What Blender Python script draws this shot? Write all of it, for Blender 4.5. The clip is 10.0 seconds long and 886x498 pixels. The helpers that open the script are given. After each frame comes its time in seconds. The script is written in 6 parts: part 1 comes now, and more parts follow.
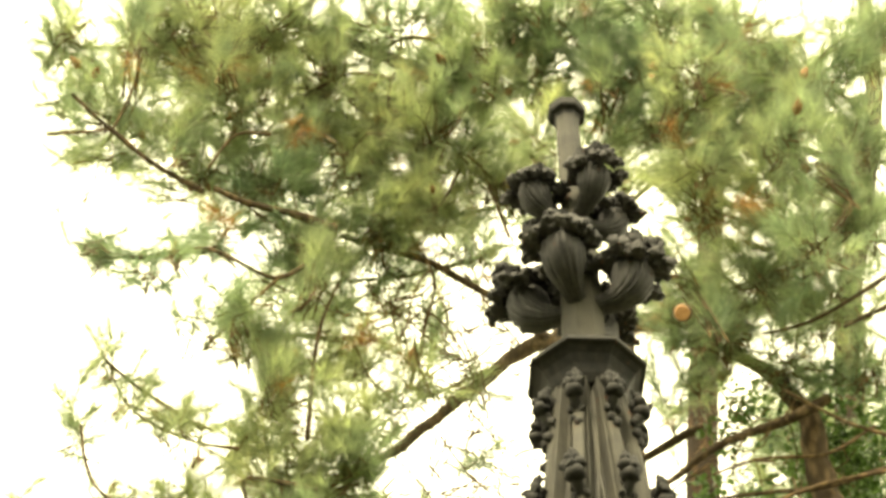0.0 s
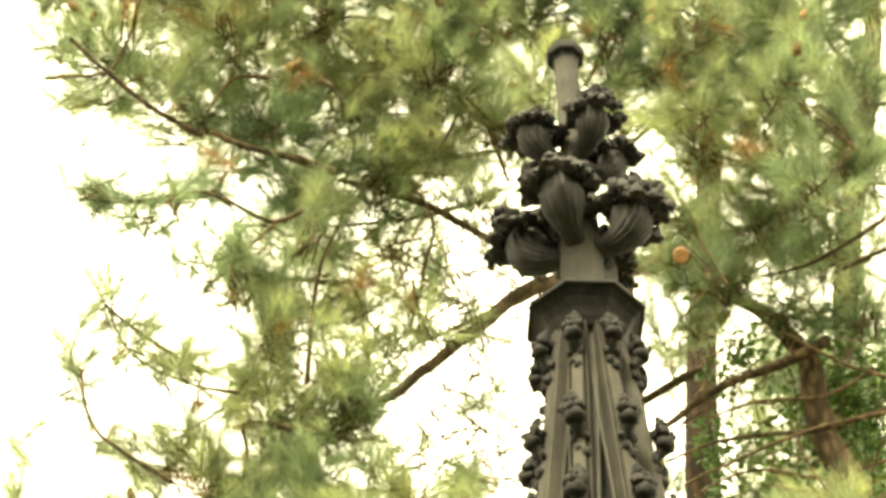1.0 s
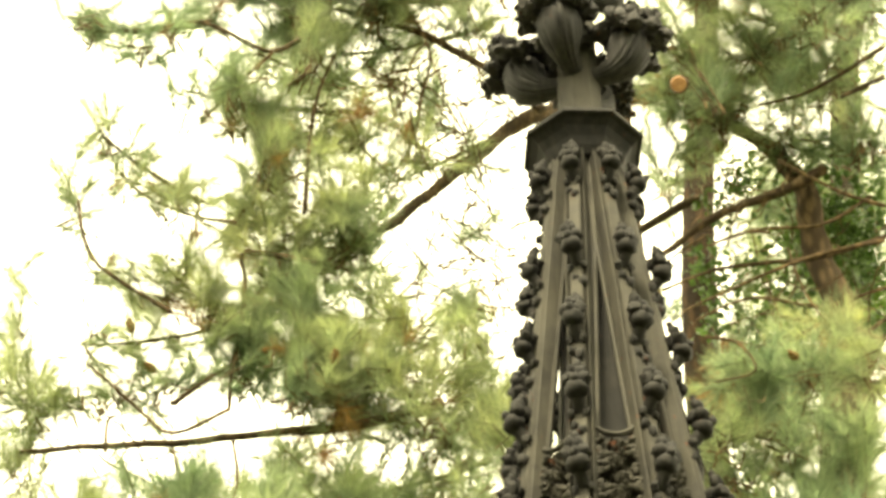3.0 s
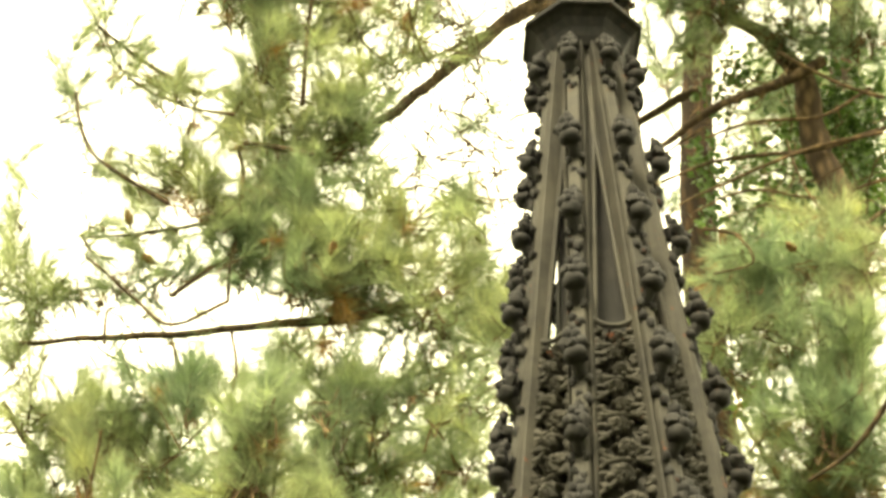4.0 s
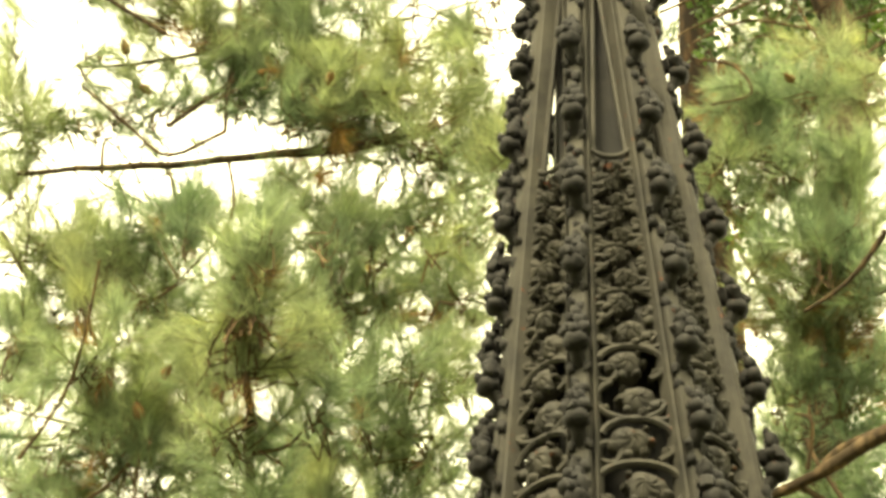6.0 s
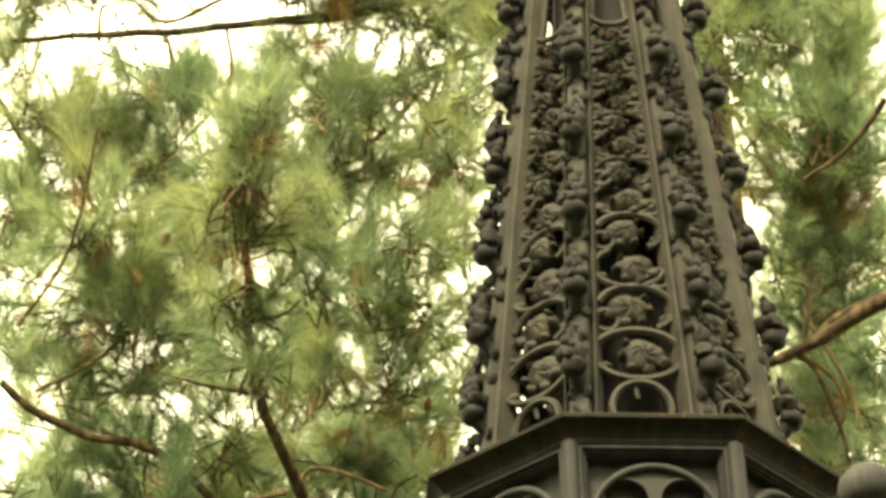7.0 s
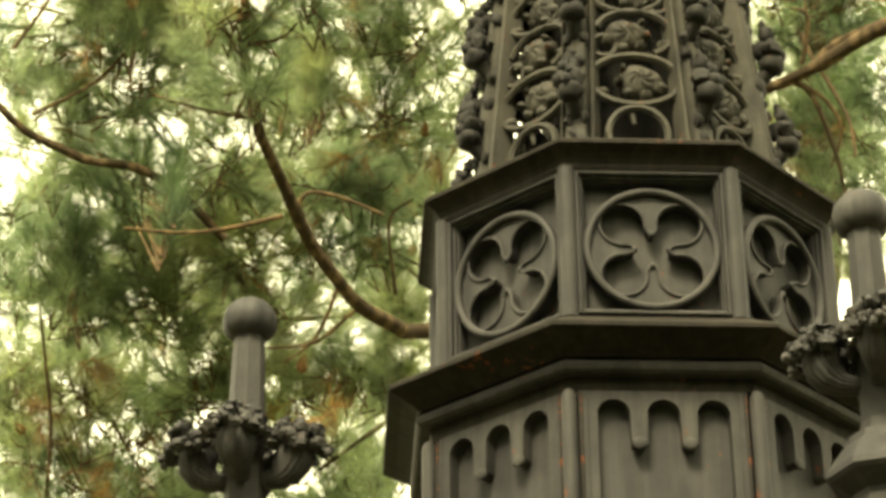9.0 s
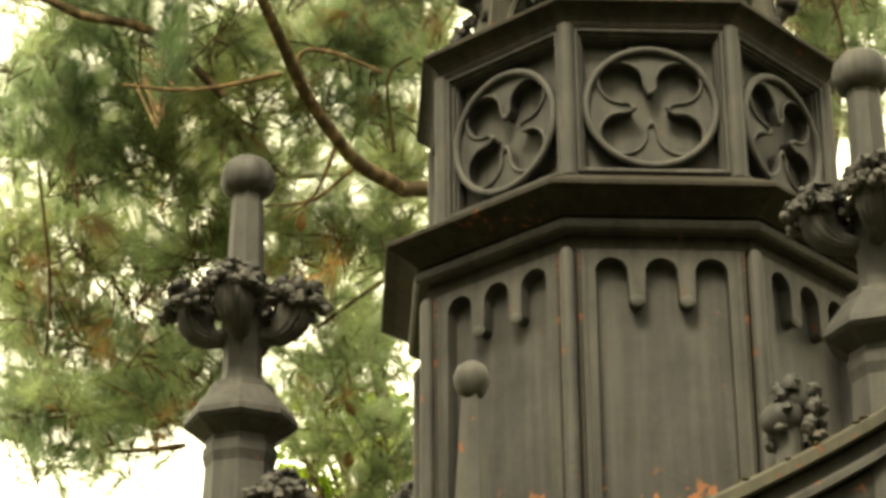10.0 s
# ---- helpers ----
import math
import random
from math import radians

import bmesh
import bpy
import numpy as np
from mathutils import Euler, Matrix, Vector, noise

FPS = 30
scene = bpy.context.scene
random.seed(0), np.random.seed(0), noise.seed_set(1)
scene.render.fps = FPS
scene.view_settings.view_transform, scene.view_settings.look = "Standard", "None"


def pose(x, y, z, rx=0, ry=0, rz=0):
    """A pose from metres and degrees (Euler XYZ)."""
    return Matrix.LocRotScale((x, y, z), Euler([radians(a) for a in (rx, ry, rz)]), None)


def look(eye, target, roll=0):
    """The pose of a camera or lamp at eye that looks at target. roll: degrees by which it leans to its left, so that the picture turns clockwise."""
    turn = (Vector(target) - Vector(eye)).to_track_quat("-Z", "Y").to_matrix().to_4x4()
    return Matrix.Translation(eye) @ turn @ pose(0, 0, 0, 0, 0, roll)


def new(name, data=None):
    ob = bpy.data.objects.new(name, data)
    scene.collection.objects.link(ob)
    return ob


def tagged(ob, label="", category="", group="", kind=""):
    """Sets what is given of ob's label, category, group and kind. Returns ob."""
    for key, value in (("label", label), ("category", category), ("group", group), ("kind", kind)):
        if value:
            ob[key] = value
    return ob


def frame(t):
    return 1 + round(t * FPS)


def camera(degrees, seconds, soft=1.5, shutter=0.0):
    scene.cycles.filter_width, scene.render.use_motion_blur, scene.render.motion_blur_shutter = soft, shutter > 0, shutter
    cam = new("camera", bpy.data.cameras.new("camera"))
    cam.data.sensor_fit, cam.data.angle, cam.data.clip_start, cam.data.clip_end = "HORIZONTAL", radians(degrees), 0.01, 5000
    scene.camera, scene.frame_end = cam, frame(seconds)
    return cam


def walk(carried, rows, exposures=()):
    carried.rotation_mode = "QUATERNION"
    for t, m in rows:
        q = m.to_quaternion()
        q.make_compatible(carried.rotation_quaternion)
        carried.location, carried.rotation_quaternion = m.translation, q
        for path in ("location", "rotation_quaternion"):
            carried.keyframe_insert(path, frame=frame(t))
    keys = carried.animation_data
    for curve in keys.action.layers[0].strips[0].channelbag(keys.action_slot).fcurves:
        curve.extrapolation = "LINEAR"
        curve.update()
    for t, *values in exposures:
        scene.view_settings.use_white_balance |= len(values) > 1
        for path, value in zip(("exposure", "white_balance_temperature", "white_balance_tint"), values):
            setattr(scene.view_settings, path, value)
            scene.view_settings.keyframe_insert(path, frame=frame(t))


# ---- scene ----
cam = camera(20.65, 10.0, soft=3.5)

# ---- camera: it stands still and tilts down (seconds, tilt, turn, lean) ----
PATH = [
    (0.0, 139.921, 0.006, -0.604),
    (0.5, 139.226, -0.001, -0.689),
    (1.0, 138.588, -0.007, -0.761),
    (1.5, 137.727, -0.011, -0.819),
    (2.0, 136.634, -0.014, -0.864),
    (2.5, 135.742, -0.016, -0.897),
    (2.7, 135.269, -0.016, -0.907),
    (3.8, 132.605, -0.017, -0.931),
    (4.0, 132.028, -0.017, -0.931),
    (4.5, 131.085, -0.017, -0.922),
    (5.0, 130.083, -0.016, -0.904),
    (5.2, 129.711, -0.015, -0.895),
    (6.3, 127.256, -0.014, -0.821),
    (6.5, 126.662, -0.013, -0.804),
    (7.0, 124.931, -0.013, -0.758),
    (7.5, 123.289, -0.014, -0.705),
    (8.0, 121.660, -0.015, -0.648),
    (8.5, 119.790, -0.017, -0.586),
    (9.0, 118.456, -0.020, -0.520),
    (9.5, 116.997, -0.024, -0.451),
    (10.0, 115.110, -0.030, -0.379),
]
walk(cam, [(t, pose(0, 0, 1.6, tilt, 0, turn) @ pose(0, 0, 0, 0, 0, lean)) for t, tilt, turn, lean in PATH],
     exposures=[(0.0, 1.18, 9000, -3), (2.5, 1.14, 9000, -3), (4.5, 1.10, 9000, -3), (6.5, 1.03, 9500, -5), (8.0, 1.0, 9500, -5), (9.0, 0.97, 9500, -5), (10.0, 0.89, 9300, -3)])

# ---- light: a bright hazy sky with a veiled sun ----
world = bpy.data.worlds.new("hazy_sky")
scene.world = world
world.use_nodes = True
wn, wl = world.node_tree.nodes, world.node_tree.links
wn.clear()
sky = wn.new("ShaderNodeTexSky")
sky.sky_type = "NISHITA"
sky.sun_disc = False
sky.sun_elevation, sky.sun_rotation = radians(52), radians(-160)
sky.air_density, sky.dust_density, sky.ozone_density = 1.0, 6.0, 1.0
veil = wn.new("ShaderNodeMix")
veil.data_type = "RGBA"
veil.inputs[0].default_value = 0.85
veil.inputs[7].default_value = (18.0, 17.3, 15.2, 1)
back = wn.new("ShaderNodeBackground")
back.inputs["Strength"].default_value = 0.15
wout = wn.new("ShaderNodeOutputWorld")
wl.new(sky.outputs[0], veil.inputs[6])
wl.new(veil.outputs[2], back.inputs["Color"])
wl.new(back.outputs[0], wout.inputs[0])
sun_data = bpy.data.lights.new("sun", "SUN")
sun_data.energy, sun_data.angle, sun_data.color = 3.6, radians(14), (1.0, 0.94, 0.80)
sun = new("sun", sun_data)
sun.matrix_world = look((-3, -8.5, 11.5), (0, 0, 0))


# ---- materials ----
def material(name):
    m = bpy.data.materials.new(name)
    m.use_nodes = True
    nt = m.node_tree
    return m, nt, nt.nodes["Principled BSDF"]


def coords(nt, scale):
    c = nt.nodes.new("ShaderNodeTexCoord")
    mp = nt.nodes.new("ShaderNodeMapping")
    mp.inputs["Scale"].default_value = scale if isinstance(scale, tuple) else (scale,) * 3
    nt.links.new(c.outputs["Object"], mp.inputs["Vector"])
    return mp.outputs[0]


def fractal(nt, vec, scale, detail=6.0, rough=0.6):
    n = nt.nodes.new("ShaderNodeTexNoise")
    n.inputs["Scale"].default_value, n.inputs["Detail"].default_value, n.inputs["Roughness"].default_value = scale, detail, rough
    nt.links.new(vec, n.inputs["Vector"])
    return n.outputs["Fac"]


def ramp(nt, fac, stops):
    r = nt.nodes.new("ShaderNodeValToRGB")
    e = r.color_ramp.elements
    while len(e) < len(stops):
        e.new(0.5)
    for el, (p, c) in zip(e, stops):
        el.position, el.color = p, (*c, 1) if len(c) == 3 else c
    nt.links.new(fac, r.inputs[0])
    return r.outputs["Color"]


def blend(nt, fac, a, b):
    x = nt.nodes.new("ShaderNodeMix")
    x.data_type = "RGBA"
    nt.links.new(fac, x.inputs[0])
    for sock, val in ((x.inputs[6], a), (x.inputs[7], b)):
        if isinstance(val, tuple):
            sock.default_value = (*val, 1)
        else:
            nt.links.new(val, sock)
    return x.outputs[2]


def bumped(nt, bsdf, height, strength, distance):
    b = nt.nodes.new("ShaderNodeBump")
    b.inputs["Strength"].default_value, b.inputs["Distance"].default_value = strength, distance
    nt.links.new(height, b.inputs["Height"])
    nt.links.new(b.outputs[0], bsdf.inputs["Normal"])


def iron_material(name, low, high, dust, dust_at, rust=0.72, low_rust=None, gloss=0.28):
    """Old dark paint on cast iron: streaks, dusty bloom, specks of orange primer and rust."""
    m, nt, bs = material(name)
    v = coords(nt, 1.0)
    base = ramp(nt, fractal(nt, v, 7, 8, 0.65), [(0.3, low), (0.7, high)])
    streak = fractal(nt, coords(nt, (30, 30, 1.6)), 1.0, 5, 0.6)
    base = blend(nt, ramp(nt, streak, [(0.42, (0, 0, 0)), (0.72, (0.55, 0.55, 0.55))]), base, dust)
    bloom = fractal(nt, v, 3.1, 9, 0.7)
    base = blend(nt, ramp(nt, bloom, [(dust_at - 0.06, (0, 0, 0)), (dust_at + 0.14, (0.85, 0.85, 0.85))]), base, dust)
    drip = fractal(nt, coords(nt, (17, 17, 0.9)), 1.3, 6, 0.65)
    base = blend(nt, ramp(nt, drip, [(0.46, (0, 0, 0)), (0.68, (0.36, 0.36, 0.36))]), base, tuple(0.45 * c for c in low))
    scuff = fractal(nt, coords(nt, (6, 6, 22)), 2.0, 7, 0.75)
    base = blend(nt, ramp(nt, scuff, [(0.60, (0, 0, 0)), (0.72, (0.25, 0.25, 0.25))]), base, dust)
    speck = fractal(nt, v, 26, 3, 0.5)
    where = fractal(nt, v, 2.3, 2, 0.5)
    both = nt.nodes.new("ShaderNodeMath")
    both.operation = "MULTIPLY"
    nt.links.new(ramp(nt, speck, [(rust - 0.06, (0, 0, 0)), (rust, (1, 1, 1))]), both.inputs[0])
    nt.links.new(ramp(nt, where, [(0.5, (0, 0, 0)), (0.6, (1, 1, 1))]), both.inputs[1])
    base = blend(nt, both.outputs[0], base, (0.13, 0.045, 0.025))
    if low_rust:  # orange blistering that creeps up from the foot of a panel
        sep = nt.nodes.new("ShaderNodeSeparateXYZ")
        nt.links.new(v, sep.inputs[0])
        rng = nt.nodes.new("ShaderNodeMapRange")
        for i, val in enumerate((low_rust[0], low_rust[1], 1.0, 0.0)):
            rng.inputs[i + 1].default_value = val
        nt.links.new(sep.outputs["Z"], rng.inputs[0])
        creep = nt.nodes.new("ShaderNodeMath")
        creep.operation = "MULTIPLY"
        nt.links.new(rng.outputs[0], creep.inputs[0])
        nt.links.new(ramp(nt, fractal(nt, v, 17, 4, 0.6), [(0.53, (0, 0, 0)), (0.60, (1, 1, 1))]), creep.inputs[1])
        base = blend(nt, creep.outputs[0], base, (0.42, 0.13, 0.035))
    nt.links.new(base, bs.inputs["Base Color"])
    bs.inputs["Specular IOR Level"].default_value = gloss
    nt.links.new(ramp(nt, bloom, [(0.3, (0.68 - 0.5 * gloss,) * 3), (0.7, (0.8 - 0.2 * gloss,) * 3)]), bs.inputs["Roughness"])
    bumped(nt, bs, fractal(nt, v, 38, 4, 0.6), 0.16, 0.004)
    return m


IRON = iron_material("painted_cast_iron", (0.0171, 0.0171, 0.0205), (0.0371, 0.0364, 0.0420), (0.0668, 0.0640, 0.0650), 0.53, gloss=0.27)
IRON_WALL = iron_material("wall_cast_iron", (0.0164, 0.0160, 0.0197), (0.0353, 0.0343, 0.0413), (0.0611, 0.0582, 0.0604), 0.56, 0.74, (-0.82, -0.64), 0.33)
IRON_RUSTY = iron_material("rust_streaked_iron", (0.0127, 0.0122, 0.0136), (0.0269, 0.0259, 0.0280), (0.0487, 0.0442, 0.0408), 0.55, 0.63, gloss=0.12)
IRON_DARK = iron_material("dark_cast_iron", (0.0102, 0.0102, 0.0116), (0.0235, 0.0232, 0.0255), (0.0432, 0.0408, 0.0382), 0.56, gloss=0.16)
# brown, grimy cornice iron, its colour darkened for the shade under the overhangs
IRON_GRIMY_SHADED = iron_material("grimy_shaded_cast_iron", (0.0108, 0.0094, 0.0090), (0.0238, 0.0206, 0.0192), (0.0405, 0.0364, 0.0292), 0.60, 0.68, gloss=0.12)
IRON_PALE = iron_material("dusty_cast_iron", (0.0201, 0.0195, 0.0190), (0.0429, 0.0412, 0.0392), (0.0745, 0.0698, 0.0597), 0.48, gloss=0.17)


def bark_material(name, low, high, crack):
    m, nt, bs = material(name)
    v = coords(nt, (1, 1, 0.35))
    vor = nt.nodes.new("ShaderNodeTexVoronoi")
    vor.inputs["Scale"].default_value = 22
    nt.links.new(v, vor.inputs["Vector"])
    base = ramp(nt, fractal(nt, v, 12, 8, 0.7), [(0.3, low), (0.7, high)])
    base = blend(nt, ramp(nt, vor.outputs["Distance"], [(0.25, (0, 0, 0)), (0.6, (0.8,) * 3)]), base, crack)
    nt.links.new(base, bs.inputs["Base Color"])
    bs.inputs["Roughness"].default_value = 0.9
    bs.inputs["Specular IOR Level"].default_value = 0.12
    bumped(nt, bs, fractal(nt, v, 35, 8, 0.7), 0.7, 0.02)
    return m


BARK = bark_material("pine_bark", (0.085, 0.06, 0.04), (0.22, 0.155, 0.095), (0.04, 0.03, 0.022))
BARK_RED = bark_material("reddish_trunk_bark", (0.036, 0.024, 0.015), (0.095, 0.057, 0.031), (0.016, 0.012, 0.009))
TWIG = bark_material("twig_bark", (0.12, 0.085, 0.05), (0.27, 0.18, 0.10), (0.07, 0.05, 0.035))


def leaf_material(name, colours, glow, scale):
    """Thin leaves: gloss over a diffuse and a translucent layer, the hue changing from shoot to shoot."""
    m, nt, bs = material(name)
    v = coords(nt, 1.0)
    hue = ramp(nt, fractal(nt, v, scale, 2, 0.5), colours)
    info = nt.nodes.new("ShaderNodeNewGeometry")
    per = ramp(nt, info.outputs["Random Per Island"], [(0, (0.6, 0.6, 0.6)), (0.6, (1.0, 1.0, 1.0)), (1, (1.5, 1.5, 1.45))])
    mul = nt.nodes.new("ShaderNodeMix")
    mul.data_type, mul.blend_type = "RGBA", "MULTIPLY"
    mul.inputs[0].default_value = 1.0
    tuft = nt.nodes.new("ShaderNodeMix")  # young and old shoots side by side
    tuft.data_type, tuft.blend_type = "RGBA", "MULTIPLY"
    tuft.inputs[0].default_value = 1.0
    nt.links.new(ramp(nt, fractal(nt, v, 5.5, 1, 0.4), [(0.32, (0.74, 0.78, 0.80)), (0.5, (1.0, 1.0, 1.0)), (0.66, (1.25, 1.22, 1.12))]), tuft.inputs[7])
    nt.links.new(hue, tuft.inputs[6])
    nt.links.new(tuft.outputs[2], mul.inputs[6])
    nt.links.new(per, mul.inputs[7])
    nt.links.new(mul.outputs[2], bs.inputs["Base Color"])
    bs.inputs["Roughness"].default_value = 0.38
    tr = nt.nodes.new("ShaderNodeBsdfTranslucent")
    nt.links.new(mul.outputs[2], tr.inputs["Color"])
    mix = nt.nodes.new("ShaderNodeMixShader")
    mix.inputs[0].default_value = glow
    nt.links.new(bs.outputs[0], mix.inputs[1])
    nt.links.new(tr.outputs[0], mix.inputs[2])
    nt.links.new(mix.outputs[0], nt.nodes["Material Output"].inputs["Surface"])
    return m


NEEDLE = leaf_material("pine_needles", [(0.30, (0.21, 0.30, 0.18)), (0.5, (0.295, 0.365, 0.20)), (0.70, (0.39, 0.43, 0.22))], 0.64, 1.1)
NEEDLE_FAR = leaf_material("far_pine_needles", [(0.3, (0.22, 0.29, 0.17)), (0.7, (0.37, 0.42, 0.22))], 0.6, 1.2)
DRY = leaf_material("dry_needles", [(0.3, (0.24, 0.12, 0.04)), (0.7, (0.38, 0.24, 0.09))], 0.3, 4)
BROAD = leaf_material("broad_leaves", [(0.3, (0.16, 0.28, 0.04)), (0.7, (0.40, 0.52, 0.08))], 0.6, 2.5)
IVY = leaf_material("ivy_leaves", [(0.3, (0.05, 0.10, 0.03)), (0.6, (0.11, 0.19, 0.05)), (0.75, (0.2, 0.32, 0.06))], 0.4, 3.0)

m_, nt_, bs_ = material("cone_scales")
nt_.links.new(ramp(nt_, fractal(nt_, coords(nt_, 1), 40, 4), [(0.3, (0.12, 0.055, 0.025)), (0.7, (0.36, 0.18, 0.075))]), bs_.inputs["Base Color"])
bs_.inputs["Roughness"].default_value = 0.85
CONE = m_
m_, nt_, bs_ = material("forest_floor")
nt_.links.new(ramp(nt_, fractal(nt_, coords(nt_, 1), 1.5, 10, 0.7), [(0.3, (0.05, 0.045, 0.025)), (0.5, (0.09, 0.085, 0.04)), (0.7, (0.07, 0.10, 0.035))]), bs_.inputs["Base Color"])
bs_.inputs["Roughness"].default_value = 0.95
bumped(nt_, bs_, fractal(nt_, coords(nt_, 1), 20, 8), 0.8, 0.05)
SOIL = m_


m_, nt_, bs_ = material("moss")
nt_.links.new(ramp(nt_, fractal(nt_, coords(nt_, 1), 60, 5), [(0.3, (0.022, 0.02, 0.012)), (0.7, (0.07, 0.064, 0.04))]), bs_.inputs["Base Color"])
bs_.inputs["Roughness"].default_value = 1.0
bs_.inputs["Specular IOR Level"].default_value = 0.1
MOSS = m_


# ---- mesh tools ----
class Buf:
    """Collects corners and faces of one mesh."""

    def __init__(self):
        self.v, self.f = [], []

    def add(self, verts, faces, m=None):
        n = len(self.v)
        self.v += [tuple(m @ Vector(p)) if m is not None else tuple(p) for p in verts]
        self.f += [tuple(i + n for i in f) for f in faces]
        return self


def mesh_of(name, buf, mat, smooth=False):
    me = bpy.data.meshes.new(name)
    me.from_pydata(buf.v, [], buf.f)
    bm = bmesh.new()
    bm.from_mesh(me)
    bmesh.ops.recalc_face_normals(bm, faces=bm.faces)
    bm.to_mesh(me)
    bm.free()
    me.materials.append(mat)
    if smooth:
        me.polygons.foreach_set("use_smooth", [True] * len(me.polygons))
        me.set_sharp_from_angle(angle=radians(50))
    return me


def part(name, me, parent, m=None, label=""):
    ob = new(name, me)
    ob.parent = parent
    if m is not None:
        ob.matrix_local = m
    return tagged(ob, label) if label else ob


def lathe(buf, profile, n=8, turn=0.0, m=None, cap=True):
    """Turns a profile of (radius, height) round z, with n sides."""
    verts, faces = [], []
    for r, z in profile:
        verts += [(r * math.cos(turn + 2 * math.pi * i / n), r * math.sin(turn + 2 * math.pi * i / n), z) for i in range(n)]
    for j in range(len(profile) - 1):
        faces += [(j * n + i, j * n + (i + 1) % n, (j + 1) * n + (i + 1) % n, (j + 1) * n + i) for i in range(n)]
    if cap:
        faces += [tuple(range(n)), tuple(range((len(profile) - 1) * n, len(profile) * n))]
    return buf.add(verts, faces, m)


def tube(buf, pts, radii, n=8, flute=0.0, flutes=5, m=None):
    """A round bar along points, with a radius at each."""
    pts = [Vector(p) for p in pts]
    verts, faces = [], []
    side = None
    for i, p in enumerate(pts):
        d = (pts[min(i + 1, len(pts) - 1)] - pts[max(i - 1, 0)]).normalized()
        if side is None:
            side = d.orthogonal().normalized()
        side = (side - d * side.dot(d)).normalized()
        up = d.cross(side)
        for k in range(n):
            a = 2 * math.pi * k / n
            r = radii[i] * (1 - flute * abs(math.sin(flutes * a / 2)) ** 6) if flute else radii[i]
            verts.append(p + side * math.cos(a) * r + up * math.sin(a) * r)
    for j in range(len(pts) - 1):
        faces += [(j * n + i, j * n + (i + 1) % n, (j + 1) * n + (i + 1) % n, (j + 1) * n + i) for i in range(n)]
    faces += [tuple(range(n)), tuple(range((len(pts) - 1) * n, len(pts) * n))]
    return buf.add(verts, faces, m)


def blob(buf, c, r, seed=0, rough=0.2, n=9, rings=6, m=None):
    """An uneven knob with radii r round c."""
    c, off = Vector(c), Vector((seed * 3.7, seed * 1.3, seed * 2.1))
    verts, faces = [], []
    for j in range(rings + 1):
        th = math.pi * j / rings
        for i in range(n):
            d = Vector((math.sin(th) * math.cos(2 * math.pi * i / n), math.sin(th) * math.sin(2 * math.pi * i / n), math.cos(th)))
            k = 1 + rough * noise.noise(d * 1.9 + off)
            verts.append(c + Vector((d.x * r[0], d.y * r[1], d.z * r[2])) * k)
    for j in range(rings):
        faces += [(j * n + i, j * n + (i + 1) % n, (j + 1) * n + (i + 1) % n, (j + 1) * n + i) for i in range(n)]
    return buf.add(verts, faces, m)


def polar(r, a, z):
    return Vector((r * math.cos(a), r * math.sin(a), z))


# ---- the ground ----
g = Buf()
N = 40
edge = [-1500 * (abs(2 * i / N - 1) ** 4) * (1 if i < N / 2 else -1) for i in range(N + 1)]
g.add([(x, y, -0.02) for y in edge for x in edge], [(j * (N + 1) + i, j * (N + 1) + i + 1, (j + 1) * (N + 1) + i + 1, (j + 1) * (N + 1) + i) for j in range(N) for i in range(N)])
ground = tagged(new("ground", mesh_of("ground", g, SOIL)), "needle-strewn woodland ground under the pines", "ground", kind="structure")

# ---- the cast-iron monument ----
AX, AY, TURN = 0.597, 7.0, 2.9
monument = tagged(new("monument"), "tall dark cast-iron Gothic monument with an openwork crocketed spire", "monument")
monument.matrix_world = pose(AX, AY, 0, 0, 0, TURN)
C8 = math.cos(math.pi / 8)
H8 = math.pi / 8
CORNER = [radians(-112.5 + 45 * k) for k in range(8)]
FACE = [radians(-90 + 45 * k) for k in range(8)]


def oct_part(name, profile, mat, label="", parent=None, turn=None, m=None):
    b = Buf()
    lathe(b, profile, 8, CORNER[0] if turn is None else turn)
    return part(name, mesh_of(name, b, mat), parent or monument, m, label)


# stem that carries the drum
oct_part("shaft", [(0.95, -0.02), (0.95, 0.5), (0.85, 0.6), (0.78, 0.7), (0.70, 0.75), (0.70, 3.4)], IRON, "plain painted octagonal iron shaft")
# lower wall of the drum, with its cornice
oct_part("drum_core", [(0.60, 3.4), (0.60, 4.68), (0.50, 4.70), (0.50, 5.40)], IRON_DARK)
oct_part("lower_cornice", [(0.66, 4.567), (0.700, 4.570), (0.704, 4.590), (0.706, 4.615), (0.712, 4.640), (0.730, 4.658), (0.744, 4.662), (0.748, 4.668), (0.772, 4.682), (0.800, 4.697), (0.824, 4.706), (0.840, 4.712), (0.846, 4.716), (0.846, 4.728), (0.834, 4.738), (0.68, 4.82), (0.60, 4.82)], IRON_GRIMY_SHADED, "dark moulded octagonal cornice with worn edges")
oct_part("roll_moulding", [(0.700, 4.612), (0.738, 4.612), (0.750, 4.620), (0.754, 4.632), (0.750, 4.644), (0.738, 4.652), (0.700, 4.652)], IRON, "half-round iron moulding")
oct_part("upper_cornice", [(0.60, 5.322), (0.668, 5.326), (0.672, 5.336), (0.668, 5.346), (0.676, 5.360), (0.690, 5.374), (0.706, 5.384), (0.718, 5.389), (0.723, 5.392), (0.723, 5.404), (0.710, 5.414), (0.60, 5.45), (0.50, 5.45)], IRON_GRIMY_SHADED, "dark moulded octagonal cornice with moss on the edge")


